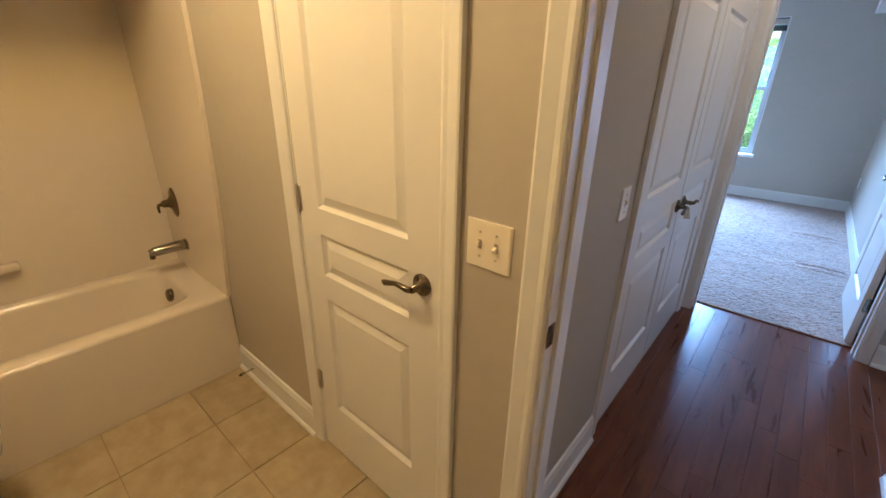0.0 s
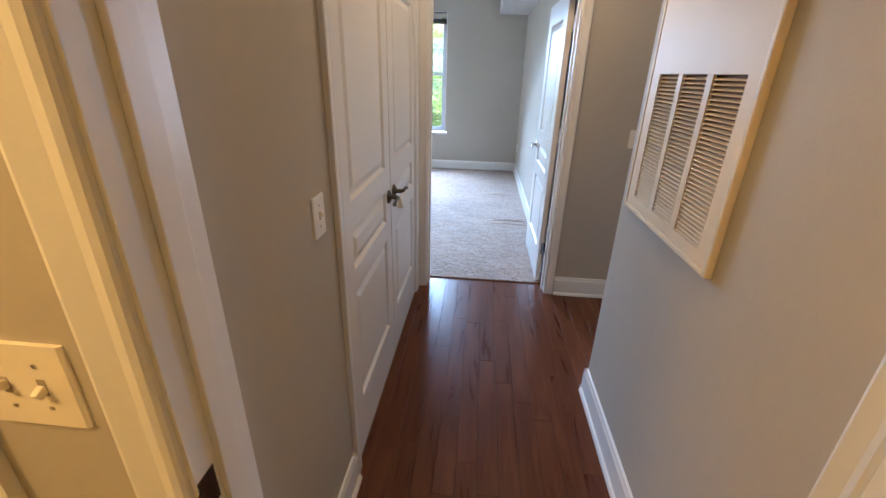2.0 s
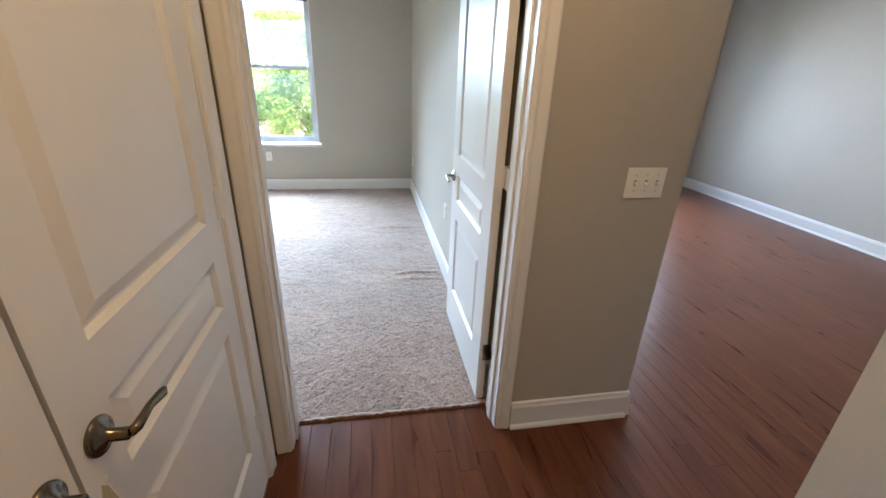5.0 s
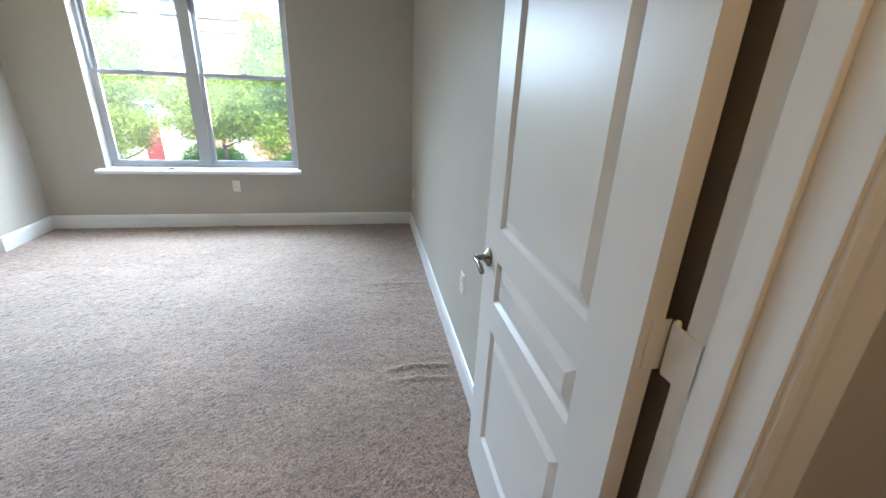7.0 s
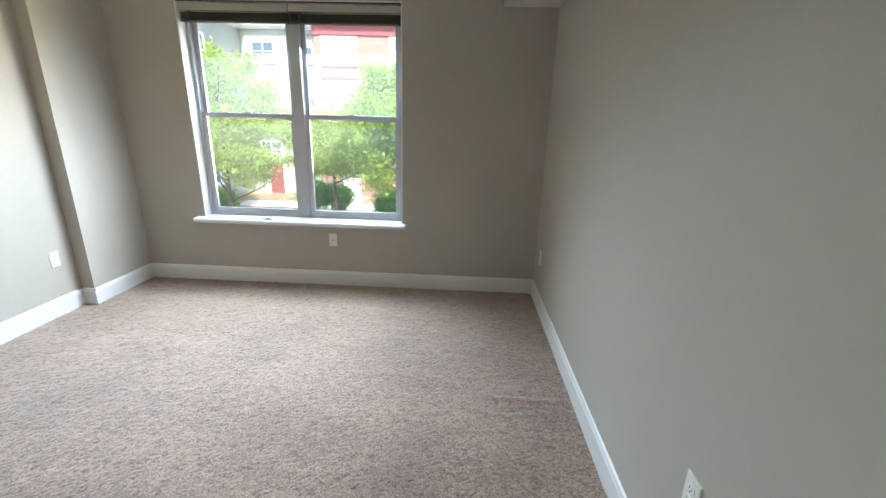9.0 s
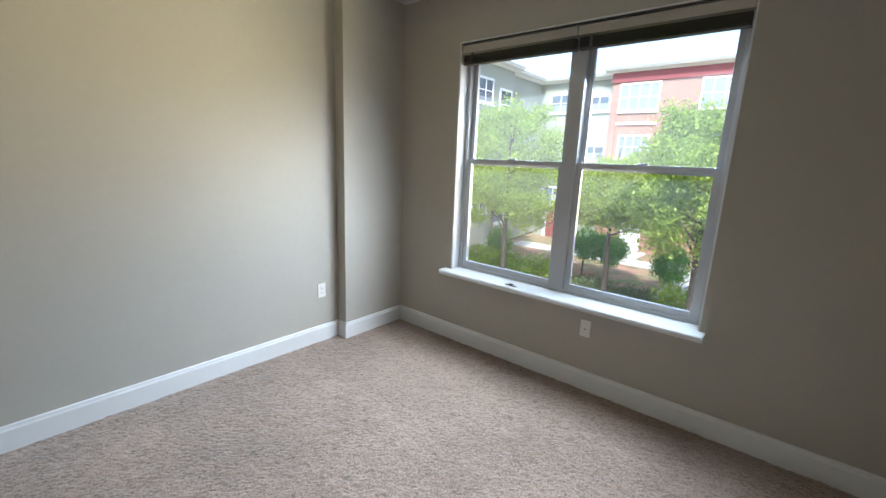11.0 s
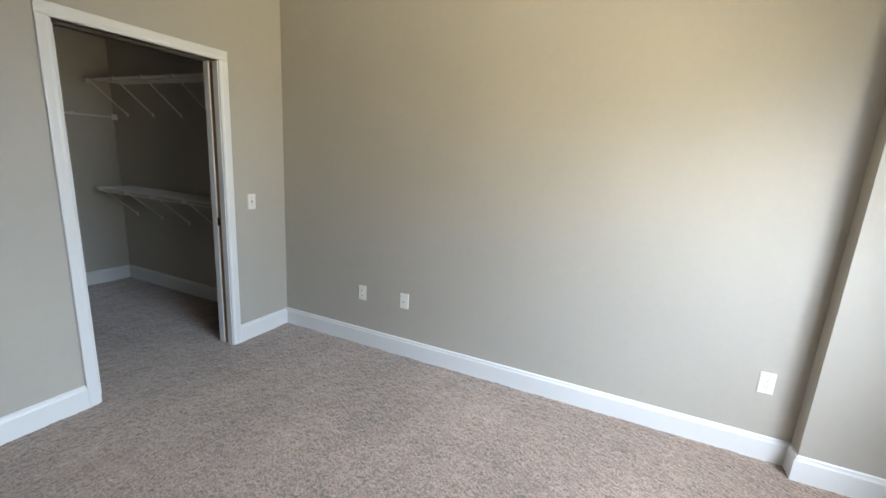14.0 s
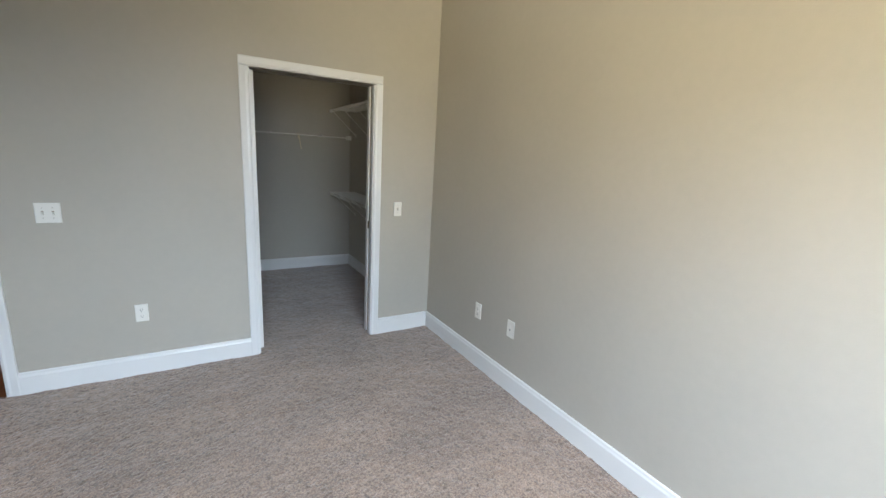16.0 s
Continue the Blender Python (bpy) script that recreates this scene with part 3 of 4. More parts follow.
# linen closet door in the bathroom, closed, hinged beside the tub
d = thing("door_1", pose(0, 0, 0), "closed white three-panel bathroom linen door with bronze lever", "door", kind="structure")
jambs(d, -1.238, -0.560, 0.69, 0.81, "x", stop=(0.728, 0.76))
casings(d, -1.238, -0.560, 0.69, -1, "x")
leaf = part("leaf", moulded_leaf(0.6745, 2.032, 0.035), DOOR, d)
place(leaf, pose(-1.2365, 0.692, 0.010))
lever_handle(d, pose(-0.622, 0.692, 1.035, 90, 0, 0), -1, BRONZE)
for z in (0.37, 1.17, 1.86):
    hinge(d, pose(-1.237, 0.688, z), HINGE)

# open doorway from the bathroom into the hall: frame and strike only are in sight, the leaf stands open behind the eye
d = thing("door_2", pose(0, 0, 0), "white bathroom doorway frame with nickel strike plate", "doorway", kind="structure")
jambs(d, -0.236, 0.660, 0.69, 0.81, "x", stop=(0.732, 0.770))
casings(d, -0.236, 0.660, 0.69, -1, "x")
part("casing", prism(bmesh.new(), (-0.242, 0.81, 0), (0, 0, DOOR_H + 0.006), (-1, 0, 0), (0, 1, 0), CASE), TRIM, d, "white moulded casing")
part("casing", prism(bmesh.new(), (-0.304, 0.81, DOOR_H + 0.006), (1.03, 0, 0), (0, 0, 1), (0, 1, 0), CASE), TRIM, d, "white moulded casing")
structure("trim", prism(bmesh.new(), (0.728, 0.855, 0), (0, 0, DOOR_H + 0.07), (0, 1, 0), (-1, 0, 0), CASE), TRIM, "white moulded casing at the hallway end", "trim")
part("strike_plate", boxes(((-0.236, 0.692, 1.005), (-0.2345, 0.724, 1.065)), ((-0.2345, 0.686, 1.020), (-0.230, 0.694, 1.050)), bevel=0.0006), BRONZE, d, "bronze strike plate")

# double closet doors in the hall, closed
d = thing("door_3", pose(0, 0, 0), "closed white three-panel double closet doors with bronze levers", "door", kind="structure")
jambs(d, 1.598, 3.106, -0.46, -0.34, "y", stop=(-0.42, -0.385))
casings(d, 1.598, 3.106, -0.34, 1, "y")
for y0 in (1.601, 2.356):
    leaf = part("leaf", moulded_leaf(0.745, 2.032, 0.035, ((0.262, 0.766), (0.860, 1.012), (1.124, 1.890)), 0.105), DOOR, d)
    place(leaf, pose(-0.342, y0, 0.010, 0, 0, 90))
lever_handle(d, pose(-0.342, 2.293, 0.985, 90, 0, 90), -1, BRONZE)
lever_handle(d, pose(-0.342, 2.412, 0.985, 90, 0, 90), 1, BRONZE)
for z in (0.31, 1.16, 1.86):
    hinge(d, pose(-0.338, 1.599, z, 0, 0, 90), HINGE)
    hinge(d, pose(-0.338, 3.105, z, 0, 0, 90), TRIM)
tag_ = thing("key_tag", pose(-0.292, 2.328, 0.982), "small pale paper tag hanging from a closet lever", "tag")
bm = bmesh.new()
prism(bm, (0, 0, -0.010), (0, 0.0015, 0), (1, 0, 0), (0, 0, 1), [(-0.005, 0), (0.005, 0), (0.018, -0.050), (-0.015, -0.054)])
part("card", bm, IVORY, tag_)
part("loop", tube(bmesh.new(), [(0, 0, -0.012), (0.004, 0.004, 0.0), (0.002, 0.008, 0.010), (0, 0.002, -0.008)], 0.0008, 5), PLASTIC, tag_)

# bedroom door, standing open against the side wall
d = thing("door_4", pose(0, 0, 0), "white three-panel bedroom door standing wide open", "door", kind="structure")
jambs(d, -0.262, 0.642, 3.24, 3.38, "x", stop=(3.290, 3.335))
casings(d, -0.262, 0.642, 3.24, -1, "x")
casings(d, -0.262, 0.642, 3.38, 1, "x", cut=(0, 0.016))
leaf = part("leaf", moulded_leaf(0.838, 2.032, 0.038, ((0.246, 0.728), (0.838, 0.988), (1.096, 1.885)), 0.145), DOOR, d)
place(leaf, pose(0.635, 3.418, 0.018, 0, 0, 90))
lever_handle(d, pose(0.597, 4.198, 0.985, 90, 0, -90), 1, NICKEL)
lever_handle(d, pose(0.6355, 4.198, 0.985, 90, 0, 90) @ pose(0, 0, -0.001), -1, NICKEL)
for z in (0.30, 1.16, 1.86):
    bm = bmesh.new()
    lathe(bm, [(0, -0.052), (0.004, -0.050), (0.0065, -0.045), (0.0065, 0.045), (0.004, 0.050), (0, 0.052)], pose(0.646, 3.404, 0), 10)
    box(bm, (0.612, 3.4155, -0.045), (0.646, 3.4185, 0.045))
    box(bm, (0.6385, 3.345, -0.045), (0.6425, 3.404, 0.045))
    bm.transform(pose(0, 0, z))
    part("hinge", bm, TRIM if z > 1 else NICKEL, d, "painted butt hinge")
part("strike_plate", boxes(((-0.2625, 3.338, 0.965), (-0.2605, 3.376, 1.030)), bevel=0.0006), NICKEL, d, "nickel strike plate")
part("latch_plate", boxes(((0.604, 4.2555, 0.955), (0.629, 4.2575, 1.015)), bevel=0.0005), NICKEL, d, "nickel latch plate")

# closet doorway with a pocket door slid into the wall
d = thing("door_5", pose(0, 0, 0), "white closet doorway with a pocket door slid away", "doorway", kind="structure")
casings(d, -2.530, -1.664, 3.38, 1, "x")
casings(d, -2.530, -1.664, 3.24, -1, "x")
part("jamb", boxes(((-2.544, 3.24, 0), (-2.530, 3.288, DOOR_H)), ((-2.544, 3.332, 0), (-2.530, 3.38, DOOR_H)), bevel=0.001), TRIM, d)
part("jamb", boxes(((-1.664, 3.24, 0), (-1.650, 3.38, DOOR_H)), bevel=0.001), TRIM, d)
part("jamb", boxes(((-2.544, 3.24, DOOR_H), (-1.650, 3.286, DOOR_H + 0.014)), ((-2.544, 3.334, DOOR_H), (-1.650, 3.38, DOOR_H + 0.014)), bevel=0.001), TRIM, d)
# brown strips give the track and pocket slots their shade by colour
part("track", boxes(((-2.544, 3.288, DOOR_H + 0.004), (-1.650, 3.332, DOOR_H + 0.012))), UNLIT, d, "brown strip painted for the unlit track slot")
part("pocket_slot", boxes(((-2.546, 3.289, 0), (-2.541, 3.331, DOOR_H))), UNLIT, d, "brown strip painted for the unlit pocket slot")
part("leaf", boxes(((-1.690, 3.292, 0.025), (-1.6645, 3.328, 2.045)), bevel=0.002), DOOR, d, "white edge of the pocket door")
part("finger_pull", boxes(((-2.5295, 3.296, 0.93), (-2.5275, 3.324, 0.99)), bevel=0.0006), BRONZE, d, "dark latch strike")

# ---- bedroom window ----
win = thing("window_1", pose(0, 0, 0), "white vinyl twin double-hung window with clear panes", "window", kind="structure")
part("window_sill", prism(bmesh.new(), (-2.430, 7.59, 0.587), (1.93, 0, 0), (0, -1, 0), (0, 0, 1), [(0, 0), (0.076, 0), (0.088, 0.006), (0.092, 0.020), (0.088, 0.034), (0.078, 0.041), (0, 0.041)]), TRIM, win, "white painted sill")
part("sill_board", boxes(((WX0 + 0.0005, 7.59, 0.581), (WX1 - 0.0005, 7.80, 0.628))), TRIM, win)
part("sill_apron", boxes(((-2.355, 7.576, 0.545), (-0.548, 7.592, 0.587)), bevel=0.003), PAINT, win, "painted apron under the sill")
part("lining", boxes(((WX0, 7.592, WZ0), (WX0 + 0.010, 7.72, WZ1)), bevel=0.001), TRIM, win)
part("lining", boxes(((WX1 - 0.010, 7.592, WZ0), (WX1, 7.72, WZ1)), bevel=0.001), TRIM, win)
part("lining", boxes(((WX0, 7.592, WZ1 - 0.010), (WX1, 7.72, WZ1)), bevel=0.001), TRIM, win)
MX = (WX0 + WX1) / 2
FY0, FY1 = 7.690, 7.775


def ring(x0, x1, z0, z1, y0, y1, wl, wr, wb, wt, bevel=0.003):
    return boxes(((x0, y0, z0), (x0 + wl, y1, z1)), ((x1 - wr, y0, z0), (x1, y1, z1)), ((x0 + wl, y0, z0), (x1 - wr, y1, z0 + wb)), ((x0 + wl, y0, z1 - wt), (x1 - wr, y1, z1)), bevel=bevel)


part("window_frame", ring(WX0 + 0.010, WX1 - 0.010, WZ0, WZ1 - 0.010, FY0, FY1, 0.030, 0.030, 0.026, 0.030), VINYL, win)
part("mullion", boxes(((MX - 0.045, FY0 - 0.006, WZ0 + 0.02), (MX + 0.045, FY1, WZ1 - 0.03)), bevel=0.004), VINYL, win)
for x0, x1 in ((WX0 + 0.040, MX - 0.045), (MX + 0.045, WX1 - 0.040)):
    low = part("lower_sash", ring(x0, x1, 0.654, 1.550, FY0 + 0.008, FY0 + 0.036, 0.038, 0.038, 0.042, 0.036), VINYL, win)
    part("pane", boxes(((x0 + 0.036, FY0 + 0.020, 0.68), (x1 - 0.036, FY0 + 0.024, 1.53))), GLASS, low, "clear pane").visible_shadow = False
    up = part("upper_sash", ring(x0, x1, 1.500, 2.374, FY0 + 0.042, FY0 + 0.070, 0.038, 0.038, 0.036, 0.040), VINYL, win)
    part("pane", boxes(((x0 + 0.036, FY0 + 0.054, 1.52), (x1 - 0.036, FY0 + 0.058, 2.34))), GLASS, up, "clear pane").visible_shadow = False
    part("sash_lock", boxes((((x0 + x1) / 2 - 0.03, FY0 + 0.004, 1.550), ((x0 + x1) / 2 + 0.03, FY0 + 0.034, 1.560)), bevel=0.003), VINYL, low, "white sash lock")

for x0, x1 in ((WX0 + 0.014, MX - 0.003), (MX + 0.003, WX1 - 0.014)):
    bl = thing("window_blind", pose(0, 0, 0), "dark brown slatted blind drawn up under a pale headrail", "blind", "blinds in the bedroom window")
    part("headrail", boxes(((x0, 7.606, 2.332), (x1, 7.664, 2.388)), bevel=0.003), PAINT, bl, "pale metal headrail")
    for k in range(9):
        z = 2.316 - k * 0.0062
        bm = bmesh.new()
        prism(bm, (x0 + 0.008, 7.610, z), (x1 - x0 - 0.016, 0, 0), (0, 1, 0), (0, 0, 1), [(0, 0), (0.025, 0.0018), (0.050, 0), (0.050, 0.0022), (0.025, 0.004), (0, 0.0022)])
        part("slat", bm, BLIND, bl)
    part("bottom_rail", boxes(((x0 + 0.006, 7.608, 2.250), (x1 - 0.006, 7.662, 2.262)), bevel=0.003), BLIND, bl, "dark bottom rail")
    # black strip added to draw the shadow gap over the headrail
    part("mounting_strip", boxes(((x0, 7.594, 2.392), (x1, 7.602, 2.404))), SLOT, bl, "black strip painted for the dark gap above the headrail")
    for s in (0.10,):
        part("lift_cord_clip", boxes(((x0 + s * (x1 - x0) - 0.010, 7.604, 2.258), (x0 + s * (x1 - x0) + 0.010, 7.608, 2.330)), bevel=0.001), BLIND, bl)
latch = thing("sash_latch", pose(-1.757, 7.545, 0.628), "small white plastic latch lying on the window sill", "latch")
part("body", boxes(((-0.045, -0.012, 0), (0.045, 0.012, 0.012)), bevel=0.004), VINYL, latch)
part("tongue", boxes(((-0.012, -0.020, 0.010), (0.022, 0.006, 0.017)), bevel=0.002), SLOT, latch)

# living room window, a bright strip from the hall
win2 = thing("window_2", pose(0, 0, 0), "tall white living room window", "window", kind="structure")
part("window_frame", ring(2.6, 4.7, 0.35, 2.35, 7.66, 7.74, 0.05, 0.05, 0.05, 0.05), VINYL, win2)
part("mullion", boxes(((3.61, 7.665, 0.40), (3.69, 7.735, 2.30)), bevel=0.003), VINYL, win2)
for x0, x1 in ((2.65, 3.61), (3.69, 4.65)):
    part("pane", boxes(((x0, 7.70, 0.40), (x1, 7.704, 2.30))), GLASS, win2).visible_shadow = False
part("window_sill", boxes(((2.55, 7.50, 0.31), (4.75, 7.66, 0.348)), bevel=0.006), TRIM, win2)

# ---- return grille in the hall ----
gr = thing("return_air_grille", pose(0, 0, 0), "cream metal return air panel with three louvred columns", "air grille")
GY0, GY1, GZ0, GZ1 = 1.396, 2.084, 1.066, 2.06
GX = 0.728


def gbox(x0, y0, z0, x1, y1, z1):
    return ((GX - x1, y0, z0), (GX - x0, y1, z1))


for y0, y1, z0, z1 in ((GY0, GY0 + 0.019, GZ0, GZ1), (GY1 - 0.019, GY1, GZ0, GZ1), (GY0 + 0.019, GY1 - 0.019, GZ0, GZ0 + 0.019), (GY0 + 0.019, GY1 - 0.019, GZ1 - 0.019, GZ1)):
    part("outer_frame", boxes(gbox(0, y0, z0, 0.0215, y1, z1), bevel=0.005), CREAM, gr)
COLS = ((1.464, 1.624), (1.656, 1.811), (1.843, 1.997))
LZ0, LZ1 = 1.124, 1.568
plate = [gbox(0.010, GY0 + 0.021, LZ1, 0.019, GY1 - 0.021, GZ1 - 0.021), gbox(0.010, GY0 + 0.021, GZ0 + 0.021, 0.019, GY1 - 0.021, LZ0)]
edges = [GY0 + 0.021] + [y for c in COLS for y in c] + [GY1 - 0.021]
plate += [gbox(0.010, edges[i], LZ0, 0.019, edges[i + 1], LZ1) for i in range(0, 8, 2)]
for lo_, hi_ in plate:
    part("panel", boxes((lo_, hi_)), CREAM, gr, "flat cream panel")
# thin brown sheet on the solid wall, coloured like a shaded duct
part("backing", boxes(gbox(0, GY0 + 0.02, GZ0 + 0.02, 0.003, GY1 - 0.02, GZ1 - 0.02)), UNLIT, gr, "brown sheet painted for the unlit duct behind the louvres")
for y0, y1 in COLS:
    for k in range(35):
        z = LZ0 + 0.003 + k * 0.01255
        bm = bmesh.new()
        prism(bm, (GX, y0, z), (0, y1 - y0, 0), (-1, 0, 0), (0, 0, 1), [(0.0172, 0.0000), (0.0180, 0.0006), (0.0172, 0.0018), (0.0060, 0.0064), (0.0050, 0.0050)])
        part("louvre", bm, CREAM, gr)

# ---- switches and outlets ----


def plate_of(w, h=0.116):
    return prism(bmesh.new(), (0, 0, -h / 2), (0, 0, h), (1, 0, 0), (0, -1, 0), [(-w / 2, 0), (w / 2, 0), (w / 2, 0.003), (w / 2 - 0.004, 0.006), (-w / 2 + 0.004, 0.006), (-w / 2, 0.003)])


def light_switch(m, states, mat, label, w=None):
    """A wall plate with toggles; the wall's face is y = 0 and the room lies towards -y."""
    n = len(states)
    ob = thing("light_switch", m, label, "light switch")
    part("plate", plate_of(w or 0.070 + 0.046 * (n - 1)), mat, ob)
    for i, up in enumerate(states):
        x = (i - (n - 1) / 2) * 0.046
        part("toggle_slot", boxes(((x - 0.0050, -0.0066, -0.0115), (x + 0.0050, -0.0055, 0.0115))), RECESS, ob, "shadowed toggle slot")
        bm = boxes(((-0.0042, -0.0135, -0.0055), (0.0042, 0, 0.0055)), bevel=0.0015)
        bm.transform(pose(x, -0.005, 0, 28 if up else -28))
        part("toggle", bm, mat, ob)
        for z in (-0.030, 0.030):
            part("screw", lathe(bmesh.new(), [(0, 0), (0.0034, 0), (0.0030, 0.0012), (0, 0.0014)], pose(x, -0.006, z, 90), 10), HINGE, ob)
    return ob


def wall_outlet(m, label, jack=False):
    ob = thing("wall_outlet", m, label, "outlet", "bedroom wall outlets")
    part("plate", plate_of(0.072), PLASTIC, ob)
    if jack:
        part("jack", boxes(((-0.008, -0.0085, -0.020), (0.008, -0.0055, 0.020)), bevel=0.001), PLASTIC, ob)
        part("socket", boxes(((-0.004, -0.0092, -0.010), (0.004, -0.0080, 0.000))), SLOT, ob)
        return ob
    for z in (-0.0195, 0.0195):
        s = part("socket", lathe(bmesh.new(), [(0, 0), (0.0165, 0), (0.0165, 0.0022), (0.0150, 0.003), (0, 0.003)], pose(0, -0.0055, z, 90), 20), PLASTIC, ob)
        part("slot", boxes(((-0.0075, -0.0090, z - 0.002), (-0.0055, -0.0083, z + 0.007))), SLOT, s)
        part("slot", boxes(((0.0055, -0.0090, z - 0.002), (0.0075, -0.0083, z + 0.007))), SLOT, s)
        part("slot", boxes(((-0.0022, -0.0090, z - 0.0105), (0.0022, -0.0083, z - 0.006))), SLOT, s)
    part("screw", lathe(bmesh.new(), [(0, 0), (0.003, 0), (0.0026, 0.0012), (0, 0.0014)], pose(0, -0.006, 0, 90), 10), PLASTIC, ob)
    return ob


light_switch(pose(-0.405, 0.69, 1.214), (0, 1), IVORY, "ivory double toggle switch beside the bathroom linen door", w=0.124)
light_switch(pose(-0.34, 1.408, 1.182, 0, 0, 90), (0,), PLASTIC, "white single toggle switch on the hallway wall", w=0.080)
light_switch(pose(1.143, 3.24, 1.180), (1, 1, 1), PLASTIC, "white triple toggle switch beside the bedroom doorway")
light_switch(pose(-2.757, 3.38, 1.098, 0, 0, 180), (1,), PLASTIC, "white single toggle switch beside the closet doorway")
light_switch(pose(-0.570, 3.38, 1.104, 0, 0, 180), (1, 1), PLASTIC, "white double toggle switch inside the bedroom")
wall_outlet(pose(-3.085, 4.185, 0.437, 0, 0, 90), "white duplex outlet low on the long wall")
wall_outlet(pose(-3.085, 4.567, 0.444, 0, 0, 90), "white cable jack low on the long wall", True)
wall_outlet(pose(-3.085, 6.788, 0.445, 0, 0, 90), "white duplex outlet beside the corner column")
wall_outlet(pose(-0.955, 3.38, 0.437, 0, 0, 180), "white duplex outlet between the two doorways")
wall_outlet(pose(-1.180, 7.59, 0.449), "white cable jack under the window", True)
wall_outlet(pose(0.69, 4.915, 0.530, 0, 0, -90), "white duplex outlet beside the open door")
wall_outlet(pose(0.69, 4.405, 0.540, 0, 0, -90), "white cable jack behind the open door", True)
wall_outlet(pose(0.69, 7.36, 0.43, 0, 0, -90), "white duplex outlet near the window corner")

# ---- bathroom ----


def squircle(cx, cy, hx, hy, e, z, n=48):
    out = []
    for i in range(n):
        a = 2 * math.pi * i / n
        c, s = math.cos(a), math.sin(a)
        out.append((cx + hx * math.copysign(abs(c) ** (2 / e), c), cy + hy * math.copysign(abs(s) ** (2 / e), s), z))
    return out


def loft(bm, loops, close_first=True, close_last=True):
    rings = [[bm.verts.new(p) for p in loop] for loop in loops]
    k = len(rings[0])
    for a, b in zip(rings, rings[1:]):
        for i in range(k):
            bm.faces.new((a[i], a[(i + 1) % k], b[(i + 1) % k], b[i]))
    if close_first:
        bm.faces.new(rings[0][::-1])
    if close_last:
        bm.faces.new(rings[-1])
    return bm


tub = thing("bathtub", pose(0, 0, 0), "bone-white acrylic alcove bathtub with chrome overflow", "bathtub")
tx, ty, thx, thy = -2.4465, -0.07, 0.3815, 0.759
bm = loft(bmesh.new(), [squircle(tx, ty, thx, thy, 60, 0.0), squircle(tx, ty, thx, thy, 60, 0.450), squircle(tx, ty, thx - 0.004, thy - 0.004, 50, 0.462), squircle(tx, ty, thx - 0.014, thy - 0.014, 40, 0.467),
                        squircle(tx - 0.010, ty - 0.02, thx - 0.085, thy - 0.105, 7, 0.467), squircle(tx - 0.010, ty - 0.02, thx - 0.097, thy - 0.120, 6, 0.460), squircle(tx - 0.010, ty - 0.02, thx - 0.107, thy - 0.135, 5.5, 0.435),
                        squircle(tx - 0.010, ty - 0.02, thx - 0.135, thy - 0.19, 5, 0.20), squircle(tx - 0.010, ty - 0.02, thx - 0.18, thy - 0.25, 4, 0.125), squircle(tx - 0.010, ty - 0.02, 0.05, 0.06, 2, 0.115)])
basin = part("basin", bm, ACRYL, tub, smooth=True)
for poly in basin.data.polygons:
    if poly.center.z < 0.455 and abs(poly.normal.z) < 0.1 and (abs(poly.center.x - tx) > thx - 0.03 or abs(poly.center.y - ty) > thy - 0.03):
        poly.use_smooth = False
part("overflow_plate", lathe(bmesh.new(), [(0, 0), (0.038, -0.02), (0.038, 0.004), (0.036, 0.012), (0.028, 0.018), (0, 0.019)], pose(-2.50, 0.512, 0.375, 82), 20), BRONZE, tub, "dark chrome overflow plate", True)

sur = thing("tub_surround", pose(0, 0, 0), "glossy bone-white acrylic tub surround panels with a soap ledge", "tub surround")
flange = [(-2.80, 0.462), (-2.070, 0.462), (-2.035, 0.62), (-1.985, 0.86), (-1.950, 1.15), (-1.925, 1.50), (-1.915, 1.80), (-1.912, 2.05), (-2.80, 2.05)]
for y0, s in ((0.69, -1), (-0.83, 1)):
    part("end_panel", prism(bmesh.new(), (0, y0 + s * 0.001, 0), (0, s * 0.019, 0), (1, 0, 0), (0, 0, 1), flange), ACRYL, sur)
part("back_panel", boxes(((-2.829, -0.829, 0.462), (-2.802, 0.689, 2.05)), bevel=0.002), ACRYL, sur)
part("soap_ledge", boxes(((-2.803, -0.62, 0.640), (-2.745, -0.026, 0.682)), bevel=0.012), ACRYL, sur, smooth=True)

valve = thing("shower_valve", pose(-2.60, 0.671, 0.885, 90), "chrome tub valve with an oval plate and lever", "faucet")
bm = lathe(bmesh.new(), [(0, 0), (0.060, 0), (0.060, 0.004), (0.052, 0.010), (0.030, 0.016), (0.026, 0.030), (0.022, 0.034), (0.020, 0.062), (0, 0.064)], Matrix.Identity(4), 28)
for v in bm.verts:
    if v.co.z < 0.02:
        v.co.y *= 1.45
part("plate", bm, BRONZE, valve, smooth=True)
part("lever", tube(bmesh.new(), [(0, 0, 0.052), (-0.012, -0.004, 0.066), (-0.034, -0.012, 0.074), (-0.048, -0.030, 0.074), (-0.052, -0.060, 0.072)], [0.012, 0.011, 0.009, 0.008, 0.006], 10), BRONZE, valve, smooth=True)
spout = thing("tub_spout", pose(-2.545, 0.671, 0.640), "chrome tub spout above the bathtub", "faucet")
part("body", tube(bmesh.new(), [(0, 0, 0), (0, -0.04, 0.002), (-0.006, -0.10, 0.0), (-0.012, -0.165, -0.004), (-0.015, -0.192, -0.009)], [0.031, 0.031, 0.029, 0.027, 0.021], 16), CHROME, spout, smooth=True)
part("collar", lathe(bmesh.new(), [(0, -0.001), (0.036, -0.001), (0.036, 0.006), (0.031, 0.010), (0, 0.010)], pose(0, 0, 0, 90), 20), CHROME, spout)
